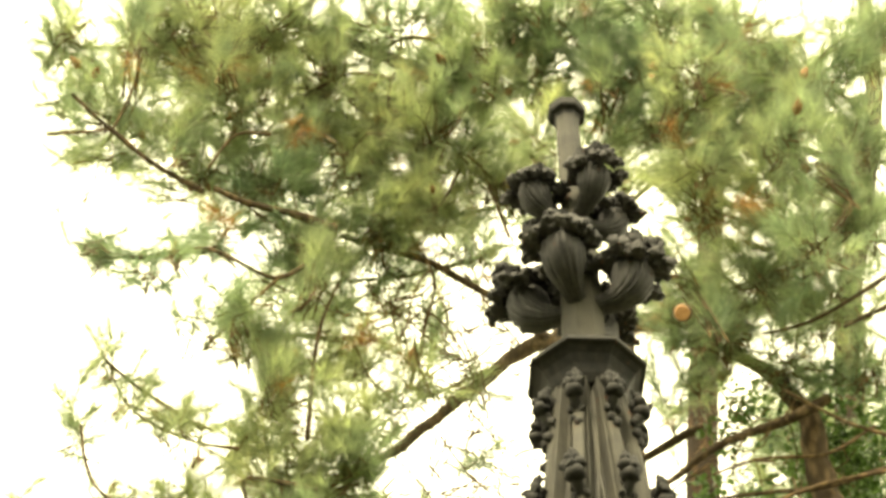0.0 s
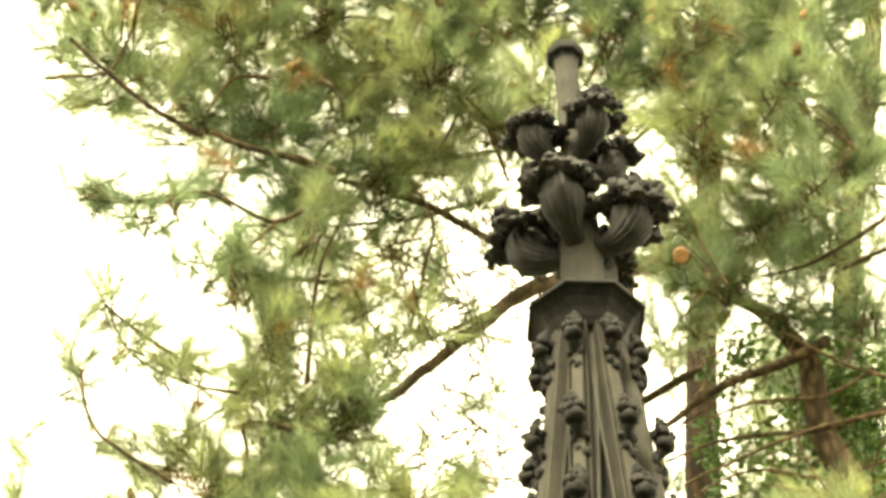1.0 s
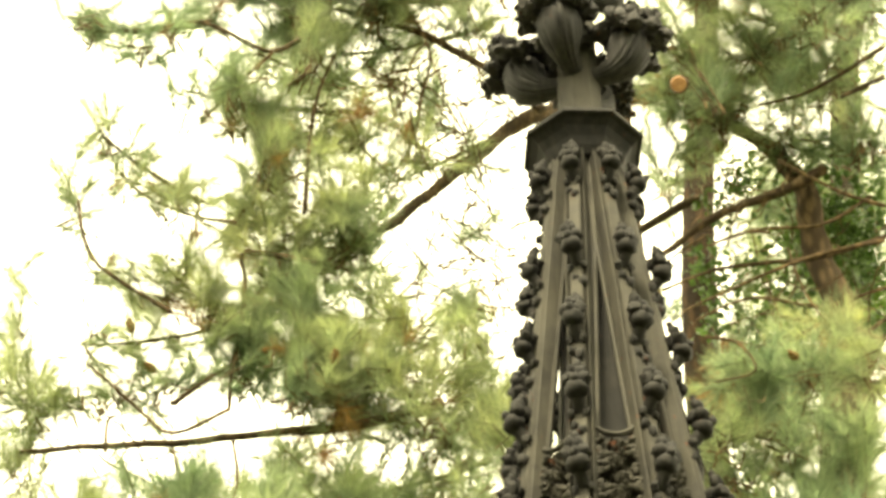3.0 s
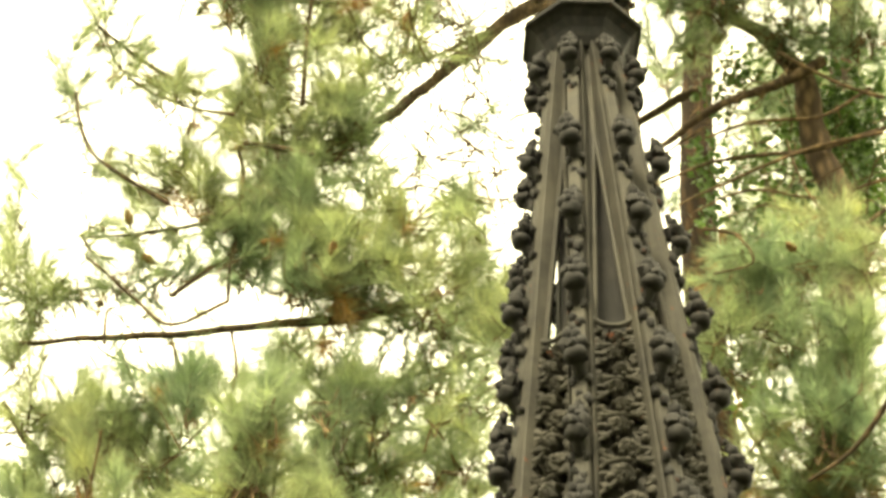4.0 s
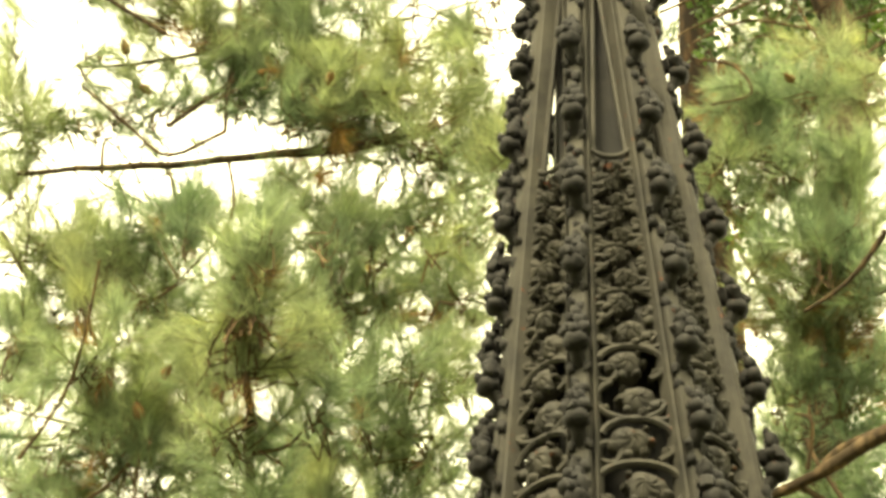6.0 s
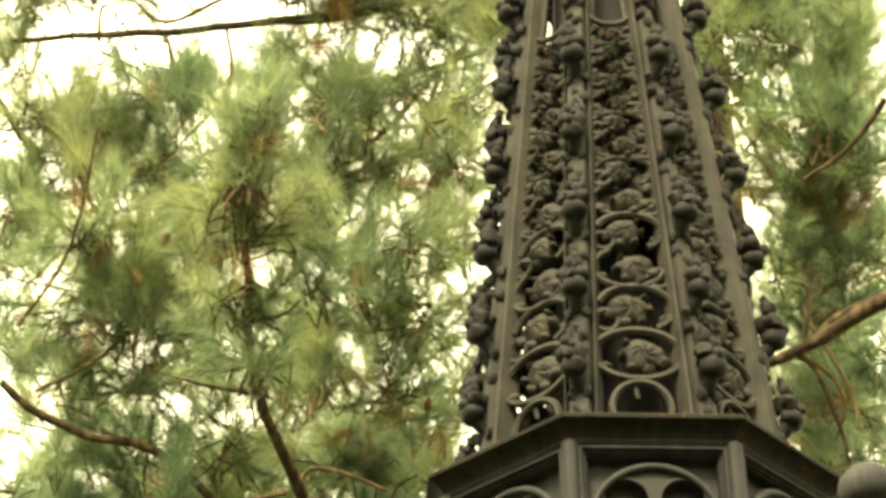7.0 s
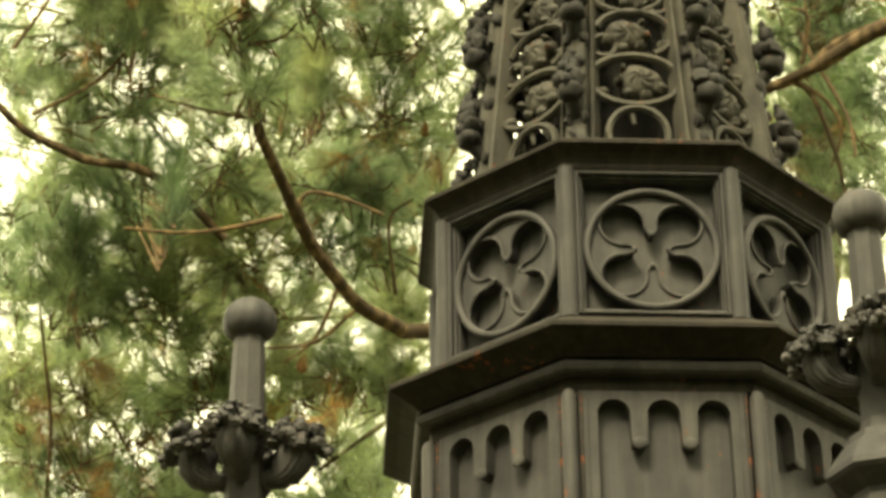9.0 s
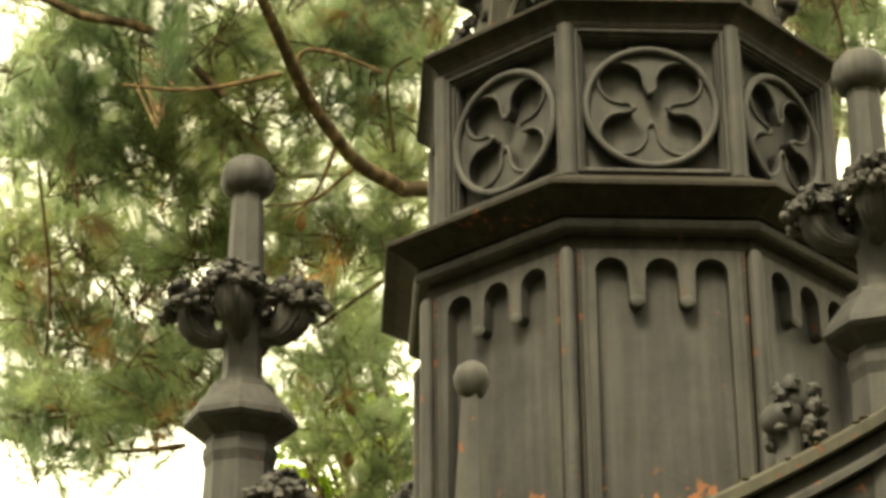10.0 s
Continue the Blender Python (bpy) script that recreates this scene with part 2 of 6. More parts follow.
def face_matrix(k, apothem, z):
    """x along the face, y outwards, z up."""
    return Matrix.Translation(polar(apothem, FACE[k], z)) @ Matrix.Rotation(FACE[k] - math.pi / 2, 4, "Z")


def bar(buf, x0, x1, z0, z1, y0, y1, bev=0.006):
    """A straight moulding with bevelled outer edges."""
    b = min(bev, (x1 - x0) / 3, (z1 - z0) / 3)
    v = [(x0, y0, z0), (x1, y0, z0), (x1, y0, z1), (x0, y0, z1), (x0, y1 - b, z0), (x1, y1 - b, z0), (x1, y1 - b, z1), (x0, y1 - b, z1),
         (x0 + b, y1, z0 + b), (x1 - b, y1, z0 + b), (x1 - b, y1, z1 - b), (x0 + b, y1, z1 - b)]
    f = [(0, 1, 2, 3), (0, 1, 5, 4), (1, 2, 6, 5), (2, 3, 7, 6), (3, 0, 4, 7), (4, 5, 9, 8), (5, 6, 10, 9), (6, 7, 11, 10), (7, 4, 8, 11), (8, 9, 10, 11)]
    buf.add(v, f)


# quatrefoil panels
def quatrefoil_mesh(R):
    """A pierced plate: four round lobes with long cusps in a ring; x along, y outwards."""
    out = []
    for q in range(4):
        c, sn = math.cos(math.pi / 2 * q), math.sin(math.pi / 2 * q)
        arc = [(0.27, -0.03), (0.27, 0.03)] + [(0.447 + 0.362 * math.cos(radians(f)), 0.447 + 0.362 * math.sin(radians(f))) for f in range(-102, 193, 9)]
        out += [(R * (x * c - y * sn), R * (x * sn + y * c)) for x, y in arc]
    n = len(out)
    ring = [(R * math.cos(2 * math.pi * i / 64), R * math.sin(2 * math.pi * i / 64)) for i in range(64)]
    bm = bmesh.new()
    for loop in (out, ring):
        vs = [bm.verts.new((x, -0.012, z)) for x, z in loop]
        for i in range(len(vs)):
            bm.edges.new((vs[i], vs[(i + 1) % len(vs)]))
    bmesh.ops.triangle_fill(bm, use_beauty=True, use_dissolve=False, edges=bm.edges[:])
    bm.verts.index_update()
    b = Buf()
    b.add([v.co[:] for v in bm.verts], [[v.index for v in f.verts] for f in bm.faces])
    bm.free()
    b.add([(x, -0.012, z) for x, z in out] + [(x, -0.052, z) for x, z in out], [(i, (i + 1) % n, n + (i + 1) % n, n + i) for i in range(n)])
    b.add([(x, -0.012, z) for x, z in ring] + [(x, -0.052, z) for x, z in ring], [(i, (i + 1) % 64, 64 + (i + 1) % 64, 64 + i) for i in range(64)])
    loop = [(x * 0.985, -0.009, z * 0.985) for x, z in out]
    tube(b, loop + loop[:1], [0.0055] * (n + 1), 6)
    tube(b, [(x * 1.0, -0.004, z * 1.0) for x, z in ring + ring[:1]], [0.0125] * 65, 8)
    for k in range(4):
        a = math.pi / 2 * k
        blob(b, (R * 0.27 * math.cos(a), -0.012, R * 0.27 * math.sin(a)), (0.011, 0.011, 0.011), k, 0.1, 8, 6)
    return mesh_of("quatrefoil", b, IRON, True)


BAND0, BAND1 = 4.825, 5.333
BAND_R = 0.662
half = BAND_R * math.sin(H8)
fb = Buf()
hw, hh = half - 0.026, (BAND1 - BAND0) / 2
QUAT = quatrefoil_mesh(hw - 0.032)
for w, y0, y1, out in ((0.013, -0.09, 0.012, 0.0), (0.009, -0.09, -0.002, 0.013), (0.006, -0.09, -0.014, 0.022)):
    x = hw - out
    zt = hh - 0.01 - out
    bar(fb, -x, -x + w, -zt, zt, y0, y1)
    bar(fb, x - w, x, -zt, zt, y0, y1)
    bar(fb, -x + w, x - w, zt - w, zt, y0, y1)
    bar(fb, -x + w, x - w, -zt, -zt + w, y0, y1)
FRAME = mesh_of("panel_frame", fb, IRON, False)
pb = Buf()
bar(pb, -hw, hw, -hh, hh, -0.075, -0.050)
PLATE = mesh_of("back_plate", pb, IRON, False)
ROLL = mesh_of("corner_roll", lathe(Buf(), [(0.026, -hh), (0.026, hh)], 14), IRON, True)
for k in range(8):
    m = face_matrix(k, BAND_R * C8 - 0.005, (BAND0 + BAND1) / 2)
    p = part("quatrefoil_panel", PLATE, monument, m, "recessed panel with a quatrefoil in a circle")
    part("frame", FRAME, p)
    part("quatrefoil", QUAT, p, pose(0, 0, -0.018))
    part("corner_roll", ROLL, monument, Matrix.Translation(polar(BAND_R - 0.008, CORNER[k], (BAND0 + BAND1) / 2)))

# blind arcade panels of the drum wall
WALL_R, WZ1 = 0.722, 4.567


def arcade_mesh():
    b = Buf()
    hw = WALL_R * math.sin(H8) - 0.03
    lo, top = hw - 0.03, -0.025
    step = 2 * lo / 3
    xs = [-lo + 2 * lo * i / 120 for i in range(121)]
    r, pend = step * 0.335, step * 0.165

    def under(x):
        i = min(2, int((x + lo) / step))
        c = -lo + step * (i + 0.5)
        d = abs(x - c)
        if d < r:
            return top - r + math.sqrt(r * r - d * d)
        near = round((x + lo) / step) * step - lo
        if abs(near) > lo - 0.01:
            return None
        e = min(abs(x - near) / pend, 1)
        return top - r - 0.072 - pend * math.sqrt(1 - e * e)

    prev = None
    for x in xs:
        u = under(x)
        z = -1.12 if u is None else u
        prev_z, prev_x = prev or (z, x)
        if prev:
            b.add([(prev_x, 0, prev_z), (x, 0, z), (x, 0, 0), (prev_x, 0, 0), (prev_x, -0.046, prev_z - 0.004), (x, -0.046, z - 0.004)], [(0, 1, 2, 3), (0, 1, 5, 4)])
        prev = (z, x)
    bar(b, -hw, -lo + 0.004, -1.13, 0, -0.05, 0.002)
    bar(b, lo - 0.004, hw, -1.13, 0, -0.05, 0.002)
    for s in (-1, 1):
        blob(b, (s * step / 2, -0.004, top - r - 0.072 - pend * 0.55), (pend * 1.0, 0.007, pend * 0.9), 2, 0.05, 12, 8)
    return mesh_of("blind_arcade", b, IRON, False)


ARCADE = arcade_mesh()
wb = Buf()
bar(wb, -0.262, 0.262, -1.15, 0.0, -0.09, -0.042, 0.002)
WALLPLATE = mesh_of("wall_panel", wb, IRON_WALL, False)
ROLL2 = mesh_of("colonnette", lathe(Buf(), [(0.012, 0.0), (0.02, -0.012), (0.023, -0.03), (0.023, -1.15)], 14), IRON, True)
FILLET = mesh_of("fillet", lathe(Buf(), [(0.007, 0), (0.007, -1.15)], 8), IRON_RUSTY, True)
for k in range(8):
    p = part("wall_panel", WALLPLATE, monument, face_matrix(k, WALL_R * C8 - 0.012, WZ1), "painted iron wall panel with three blind arches")
    part("blind_arcade", ARCADE, p)
    part("colonnette", ROLL2, monument, Matrix.Translation(polar(WALL_R - 0.012, CORNER[k], WZ1)))
    for s in (-1, 1):
        part("fillet", FILLET, p, pose(s * (WALL_R * math.sin(H8) - 0.038), 0.0, 0))

# ---- spire: eight ribs with crockets, tracery between them ----
SZ0, SZ1, SR0, SR1 = 5.42, 8.95, 0.548, 0.165


def spire_r(z):
    return SR0 + (SR1 - SR0) * (z - SZ0) / (SZ1 - SZ0)


def crocket_mesh(seed):
    """A curled leaf knob: x outwards, z up."""
    b = Buf()
    tube(b, [(-0.02, 0, -0.085), (0.0, 0, -0.06), (0.03, 0, -0.035), (0.05, 0, -0.005)], [0.022, 0.024, 0.024, 0.03], 8)
    blob(b, (0.056, 0, -0.004), (0.040, 0.044, 0.036), seed, 0.22, 12, 8)
    for i, (x, y, z, r) in enumerate([(0.062, 0.027, 0.040, 0.028), (0.062, -0.027, 0.044, 0.028), (0.03, 0, 0.055, 0.032), (0.060, 0.014, 0.080, 0.025), (0.054, -0.013, 0.098, 0.023), (0.048, 0.004, 0.124, 0.019), (0.044, 0.0, 0.148, 0.012), (0.088, 0.0, 0.026, 0.019)]):
        blob(b, (x, y, z), (r, r, r * 1.1), seed + i, 0.45, 8, 6)
    for s in (-1, 1):
        blob(b, (0.012, 0.026 * s, -0.075), (0.018, 0.016, 0.022), seed + 9 + s, 0.5, 7, 5)
    blob(b, (0.008, 0.012, -0.165), (0.024, 0.020, 0.026), seed + 13, 0.5, 8, 6)
    blob(b, (0.006, -0.014, -0.135), (0.020, 0.018, 0.022), seed + 14, 0.5, 8, 6)
    return mesh_of("crocket", b, IRON_DARK, True)


CROCKETS = [crocket_mesh(s) for s in (1, 5, 11)]
PROFILE = [(-0.056, -0.075), (-0.056, -0.006), (-0.050, 0.003), (-0.045, -0.006), (-0.041, -0.024), (-0.036, 0.002), (-0.031, 0.015), (-0.024, 0.018), (0.024, 0.018), (0.031, 0.015), (0.036, 0.002), (0.041, -0.024), (0.045, -0.006), (0.050, 0.003), (0.056, -0.006), (0.056, -0.075)]


def rib_mesh():
    b, v, f, n, rows = Buf(), [], [], len(PROFILE), 8
    for j in range(rows + 1):
        s = j / rows
        z = SZ0 + (SZ1 - SZ0) * s
        k = 1.0 - 0.30 * s
        v += [(spire_r(z) - 0.02 + y * k, x * k * 0.98, z) for x, y in PROFILE]
    for j in range(rows):
        f += [(j * n + i, j * n + (i + 1) % n, (j + 1) * n + (i + 1) % n, (j + 1) * n + i) for i in range(n)]
    f += [tuple(range(n)), tuple(range(rows * n, rows * n + n))]
    return mesh_of("spire_rib", b.add(v, f), IRON_PALE)


RIB = rib_mesh()
CZ = [5.68, 6.00, 6.33, 6.69, 7.06, 7.44, 7.83, 8.26, 8.79]
lean = math.degrees(math.atan((SR0 - SR1) / (SZ1 - SZ0)))
for k in range(8):
    rib = part("spire_rib", RIB, monument, Matrix.Rotation(CORNER[k], 4, "Z"), "dusty grey moulded rib")
    for i, z in enumerate(CZ):
        s = 1.05 - 0.010 * i
        part("crocket", CROCKETS[(i + 2 * k) % 3], rib, pose(spire_r(z) - 0.012, 0, z - 0.02, random.uniform(-6, 6), -lean + random.uniform(-4, 4), random.uniform(-8, 8)) @ Matrix.Scale(s * random.uniform(0.95, 1.06), 4))


def leaf_scroll(b, x, z, r, side, seed):
    """A fleshy leaf curled in on itself: a furrowed dome with a tail of shrinking lobes."""
    rings, n, v, f = 7, 28, [], []
    for j in range(rings + 1):
        q = j / rings
        for i in range(n):
            a = 2 * math.pi * i / n
            lobed = 1 + 0.09 * math.cos(3 * a + seed) * q + 0.10 * noise.noise((math.cos(a) * 1.5, math.sin(a) * 1.5, seed))
            furrow = 0.010 * math.cos(7 * (a + side * q * 1.4) + seed) * q * (1 - q) * 2
            v.append((x + r * q * lobed * math.cos(a), 0.046 * math.sqrt(max(0.0, 1 - q * q)) + furrow - 0.010, z + 0.92 * r * q * lobed * math.sin(a)))
    for j in range(rings):
        f += [(j * n + i, j * n + (i + 1) % n, (j + 1) * n + (i + 1) % n, (j + 1) * n + i) for i in range(n)]
    m = len(v)
    v += [(p[0], -0.03, p[2]) for p in v[rings * n:]]
    f += [(rings * n + i, rings * n + (i + 1) % n, m + (i + 1) % n, m + i) for i in range(n)] + [tuple(range(m, m + n))]
    b.add(v, f)
    for i in range(5):
        a = radians(-150 + 48 * i) if side > 0 else radians(330 - 48 * i)
        w = r * (0.34 - 0.045 * i)
        blob(b, (x + r * 0.95 * math.cos(a), 0.012, z + r * 0.9 * math.sin(a)), (w, 0.024, w * 0.9), seed + i, 0.4, 9, 7)


def hoop(b, x, z, rx, rz, thick, a0=0, a1=360):
    steps = max(8, int((a1 - a0) / 15))
    pts = [(x + rx * math.cos(radians(a0 + (a1 - a0) * i / steps)), 0.012, z + rz * math.sin(radians(a0 + (a1 - a0) * i / steps))) for i in range(steps + 1)]
    tube(b, pts, [thick] * len(pts), 6)


def tracery_mesh(seed):
    """Scrolling vine with rosettes in the tapering field between two ribs; y outwards."""
    random.seed(seed)
    b = Buf()
    wid = lambda z: spire_r(z) * math.sin(H8) - 0.046
    w = wid(5.55)
    hoop(b, 0, 5.55, w * 0.60, w * 0.66, 0.013)
    hoop(b, 0, 5.62, w * 1.0, w * 1.15, 0.011, 195, 345)
    for a in (radians(80), radians(200), radians(330)):
        tube(b, [(w * 0.6 * math.cos(a), 0, 5.55 + w * 0.62 * math.sin(a)), (w * 0.28 * math.cos(a), 0, 5.55 + w * 0.3 * math.sin(a))], [0.012, 0.007], 6)
    z, side, i = 5.765, 1, 0
    while z < 7.22:
        w = wid(z)
        pitch = max(0.082, 0.19 - 0.0905 * (z - 5.765))
        low = i < 4
        if i == 0:
            hoop(b, 0, z, w * 0.98, pitch * 0.52, 0.014)
        else:  # one sweep of the vine round its leaf, ending in a curl
            hoop(b, side * w * 0.05, z, w * 0.88, pitch * 0.54, 0.013 if low else 0.009, (-165 if side > 0 else 15), (60 if side > 0 else 240))
            hoop(b, -side * w * 0.66, z - pitch * 0.30, w * 0.27, pitch * 0.24, 0.011, 0, 310)
        leaf_scroll(b, -side * w * 0.12, z, min(w * 0.50, pitch * 0.46), side, seed + i)
        for q, (dx, dz) in enumerate(((0.70, -0.25), (-0.68, 0.42), (0.62, 0.5))):
            if low and q > 0:
                continue
            g = w * (0.14 if low else 0.19)
            blob(b, (side * dx * w, 0.004, z + dz * pitch), (g, 0.022, g * 0.9), seed + 3 * i + q, 0.35, 9, 7)
        side, i = -side, i + 1
        z += pitch
    # foot of the open lancet above the vine
    hoop(b, 0, 7.36, wid(7.3), 0.085, 0.011, 180, 360)

    def slab(pts, y0=-0.012, y1=-0.022):
        n = len(pts)
        b.add([(x, y0, zz) for x, zz in pts] + [(x, y1, zz) for x, zz in pts], [tuple(range(n)), tuple(range(n, 2 * n))] + [(k, (k + 1) % n, n + (k + 1) % n, n + k) for k in range(n)])

    slab([(-wid(6.4), 6.4), (wid(6.4), 6.4), (wid(7.28), 7.28), (-wid(7.28), 7.28)], -0.022, -0.032)
    for s in (-1, 1):
        e = [(s * 0.062, 7.28), (s * 0.003, 8.36), (s * 0.003, 8.93), (s * (wid(8.9) + 0.03), 8.93), (s * (wid(7.28) + 0.03), 7.28)]
        slab(e if s > 0 else e[::-1])
        tube(b, [(e[0][0], 0, e[0][1]), (e[1][0], 0, e[1][1]), (s * 0.008, 0, 8.92)], [0.010, 0.009, 0.008], 6)
    return mesh_of("tracery", b, IRON_PALE, True)


TRACERY = [tracery_mesh(s) for s in (3, 17)]
for k in range(8):
    tilt = Matrix.Rotation(math.atan((SR0 - SR1) * C8 / (SZ1 - SZ0)), 4, "X")
    m = Matrix.Rotation(FACE[k] - math.pi / 2, 4, "Z") @ Matrix.Translation((0, SR0 * C8 - 0.05, SZ0)) @ tilt @ Matrix.Translation((0, 0, -SZ0))
    part("tracery", TRACERY[k % 2], monument, m, "openwork vine tracery with leaf rosettes")

# core behind the openwork, coloured darker to stand for the shade inside
oct_part("inner_core", [(0.26, 5.44), (0.19, 6.9), (0.11, 8.9)], IRON_DARK)

# ---- finial ----
oct_part("spire_disc", [(0.15, 8.90), (0.172, 8.935), (0.188, 8.975), (0.212, 9.012), (0.240, 9.036), (0.258, 9.043), (0.264, 9.047), (0.264, 9.066), (0.252, 9.076), (0.16, 9.098), (0.135, 9.104), (0.135, 9.135), (0.118, 9.15), (0.105, 9.175)], IRON_DARK, "dark octagonal moulded disc")
oct_part("finial_shaft", [(0.105, 9.15), (0.098, 9.2), (0.090, 9.95), (0.072, 10.0), (0.062, 10.04), (0.058, 10.82), (0.062, 10.87)], IRON_PALE, "dusty grey octagonal shaft")
oct_part("finial_cap", [(0.060, 10.85), (0.066, 10.872), (0.088, 10.882), (0.094, 10.892), (0.096, 10.93), (0.085, 10.945), (0.03, 10.95)], IRON_DARK)


def bud_mesh(seed):
    """A leaf bud on a stalk that curves outwards (x) and up, with a ruffled crown."""
    rnd = random.Random(seed)
    b = Buf()
    tube(b, [(0.02, 0, -0.05), (0.10, 0, -0.055), (0.16, 0, -0.045), (0.205, 0, -0.012), (0.232, 0, 0.035), (0.240, 0, 0.085), (0.242, 0, 0.125), (0.244, 0, 0.16)],
         [0.050, 0.046, 0.060, 0.086, 0.100, 0.098, 0.084, 0.066], 56, 0.10, 17)
    # ruffled crown of curling leaves, wider than the bulb and hanging over it
    for i in range(30):
        a = 2 * math.pi * i / 10 + rnd.uniform(-0.25, 0.25)
        if i < 10:
            rr, up, q = rnd.uniform(0.125, 0.165), rnd.uniform(0.085, 0.15), rnd.uniform(0.028, 0.044)
        elif i < 20:
            rr, up, q = rnd.uniform(0.085, 0.135), rnd.uniform(0.14, 0.20), rnd.uniform(0.032, 0.048)
        else:
            rr, up, q = rnd.uniform(0.02, 0.085), rnd.uniform(0.175, 0.235), rnd.uniform(0.028, 0.046)
        c = (0.244 + rr * math.cos(a), rr * math.sin(a), up)
        blob(b, c, (q, q, q * 0.85), seed + i, 0.9, 11, 8)
        for j in range(3):
            d = rnd.uniform(0, 6.28)
            blob(b, (c[0] + q * math.cos(d), c[1] + q * math.sin(d), c[2] + rnd.uniform(-0.025, 0.025)), (q * 0.5, q * 0.5, q * 0.5), seed + i + 30 + j, 0.8, 7, 5)
    return mesh_of("leaf_bud", b, IRON, True)


BUDS = [bud_mesh(s) for s in (2, 9)]
for k in range(4):
    part("leaf_bud", BUDS[k % 2], monument, Matrix.Rotation(radians(-112.5 + 90 * k), 4, "Z") @ pose(0.0, 0, 9.55), "large ruffled cast leaf bud")
    part("leaf_bud", BUDS[(k + 1) % 2], monument, Matrix.Rotation(radians(-67.5 + 90 * k), 4, "Z") @ pose(0.015, 0, 10.14) @ Matrix.Scale(0.77, 4), "large ruffled cast leaf bud")

# ---- corner pinnacles ----
def pinnacle(angle, r, top):
    at = Matrix.Rotation(radians(angle), 4, "Z") @ Matrix.Translation((r, 0, top))
    body = oct_part("pinnacle", [(0.22, -4.9), (0.22, -2.2), (0.17, -2.1), (0.15, -2.0), (0.098, -0.93), (0.106, -0.90), (0.106, -0.875), (0.099, -0.865), (0.101, -0.85), (0.154, -0.815), (0.164, -0.803), (0.162, -0.785), (0.108, -0.712), (0.098, -0.705), (0.094, -0.685), (0.066, -0.678), (0.058, -0.64), (0.055, -0.34), (0.046, -0.06), (0.042, -0.05)], IRON, "octagonal iron pinnacle with leaf crown and ball", m=at)
    b = Buf()
    tube(b, [(0, 0, -0.075), (0, 0, -0.064), (0, 0, -0.045), (0, 0, -0.015), (0, 0, 0.015), (0, 0, 0.040), (0, 0, 0.052), (0, 0, 0.058)], [0.050, 0.068, 0.079, 0.082, 0.074, 0.052, 0.03, 0.008], 48, 0.07, 9)
    part("ball", mesh_of("ball", b, IRON, True), body)
    for k in range(4):
        part("leaf_bud", BUDS[k % 2], body, Matrix.Rotation(radians(90 * k + 58), 4, "Z") @ pose(0.005, 0, -0.50) @ Matrix.Scale(0.57, 4))
    part("leaf_bud", BUDS[0], body, Matrix.Rotation(radians(-45 - angle), 4, "Z") @ pose(0.02, 0, -1.14) @ Matrix.Scale(0.62, 4))


for k in range(4):
    pinnacle(-67.5 + 90 * k, 1.295, 4.87)

# slender ball-topped spike before the drum
spike = part("spike", mesh_of("spike", lathe(Buf(), [(0.13, -0.02), (0.13, 2.6), (0.105, 2.7), (0.026, 3.78)], 4, 0.30), IRON), monument, pose(-0.605, -1.53, -0.012), "slender four-sided iron spike with a ball tip")
part("ball", mesh_of("ball", tube(Buf(), [(0, 0, 3.76), (0, 0, 3.775), (0, 0, 3.80), (0, 0, 3.82), (0, 0, 3.845), (0, 0, 3.857), (0, 0, 3.862)], [0.018, 0.032, 0.043, 0.045, 0.036, 0.018, 0.006], 24, 0.04, 8), IRON, True), spike)

# ---- raking gable arch at the corner before the drum ----
gable = tagged(new("gable_arch"), "lichened iron gable arch with a leaf crocket on its rake", "gable arch")


def rake(buf, foot, apex, z_off, y_off, thick, depth):
    """A sagging, moulded rake from foot to apex, bevelled above."""
    rows, v, f = 14, [], []
    sect = [(0, -thick), (0, -0.012), (0.012, 0), (depth - 0.012, 0), (depth, -0.012), (depth, -thick)]
    for i in range(rows + 1):
        s = i / rows
        p = Vector(foot).lerp(Vector(apex), s) - Vector((0, 0, 0.05 * math.sin(math.pi * s)))
        v += [(p.x, p.y + y_off + a, p.z + z_off + c) for a, c in sect]
    n = len(sect)
    for i in range(rows):
        f += [(i * n + k, i * n + (k + 1) % n, (i + 1) * n + (k + 1) % n, (i + 1) * n + k) for k in range(n)]
    f += [tuple(range(n)), tuple(range(rows * n, rows * n + n))]
    buf.add(v, f)


G0, G1, G2 = (0.45, 5.70, 3.50), (1.70, 5.70, 4.22), (2.95, 5.70, 3.50)
for foot in (G0, G2):
    # moulding and soffit get darker iron for their shade; the rake on top stays pale
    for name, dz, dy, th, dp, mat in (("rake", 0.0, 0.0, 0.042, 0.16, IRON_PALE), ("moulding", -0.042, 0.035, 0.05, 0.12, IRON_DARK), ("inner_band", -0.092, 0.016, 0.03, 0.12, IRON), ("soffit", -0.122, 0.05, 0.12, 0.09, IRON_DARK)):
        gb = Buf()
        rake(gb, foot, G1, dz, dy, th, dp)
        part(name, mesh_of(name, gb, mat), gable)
    part("post", mesh_of("post", lathe(Buf(), [(0.11, -0.02), (0.11, 0.4), (0.08, 0.5), (0.08, foot[2] - 0.1)], 8), IRON), gable, pose(foot[0], foot[1] + 0.08, 0))
kb = Buf()
rk = random.Random(4)
tube(kb, [(0, 0, -0.05), (0.005, 0, 0.0), (0.0, 0, 0.03)], [0.03, 0.026, 0.03], 10)
blob(kb, (-0.006, 0, 0.055), (0.042, 0.042, 0.042), 3, 0.25, 14, 9)
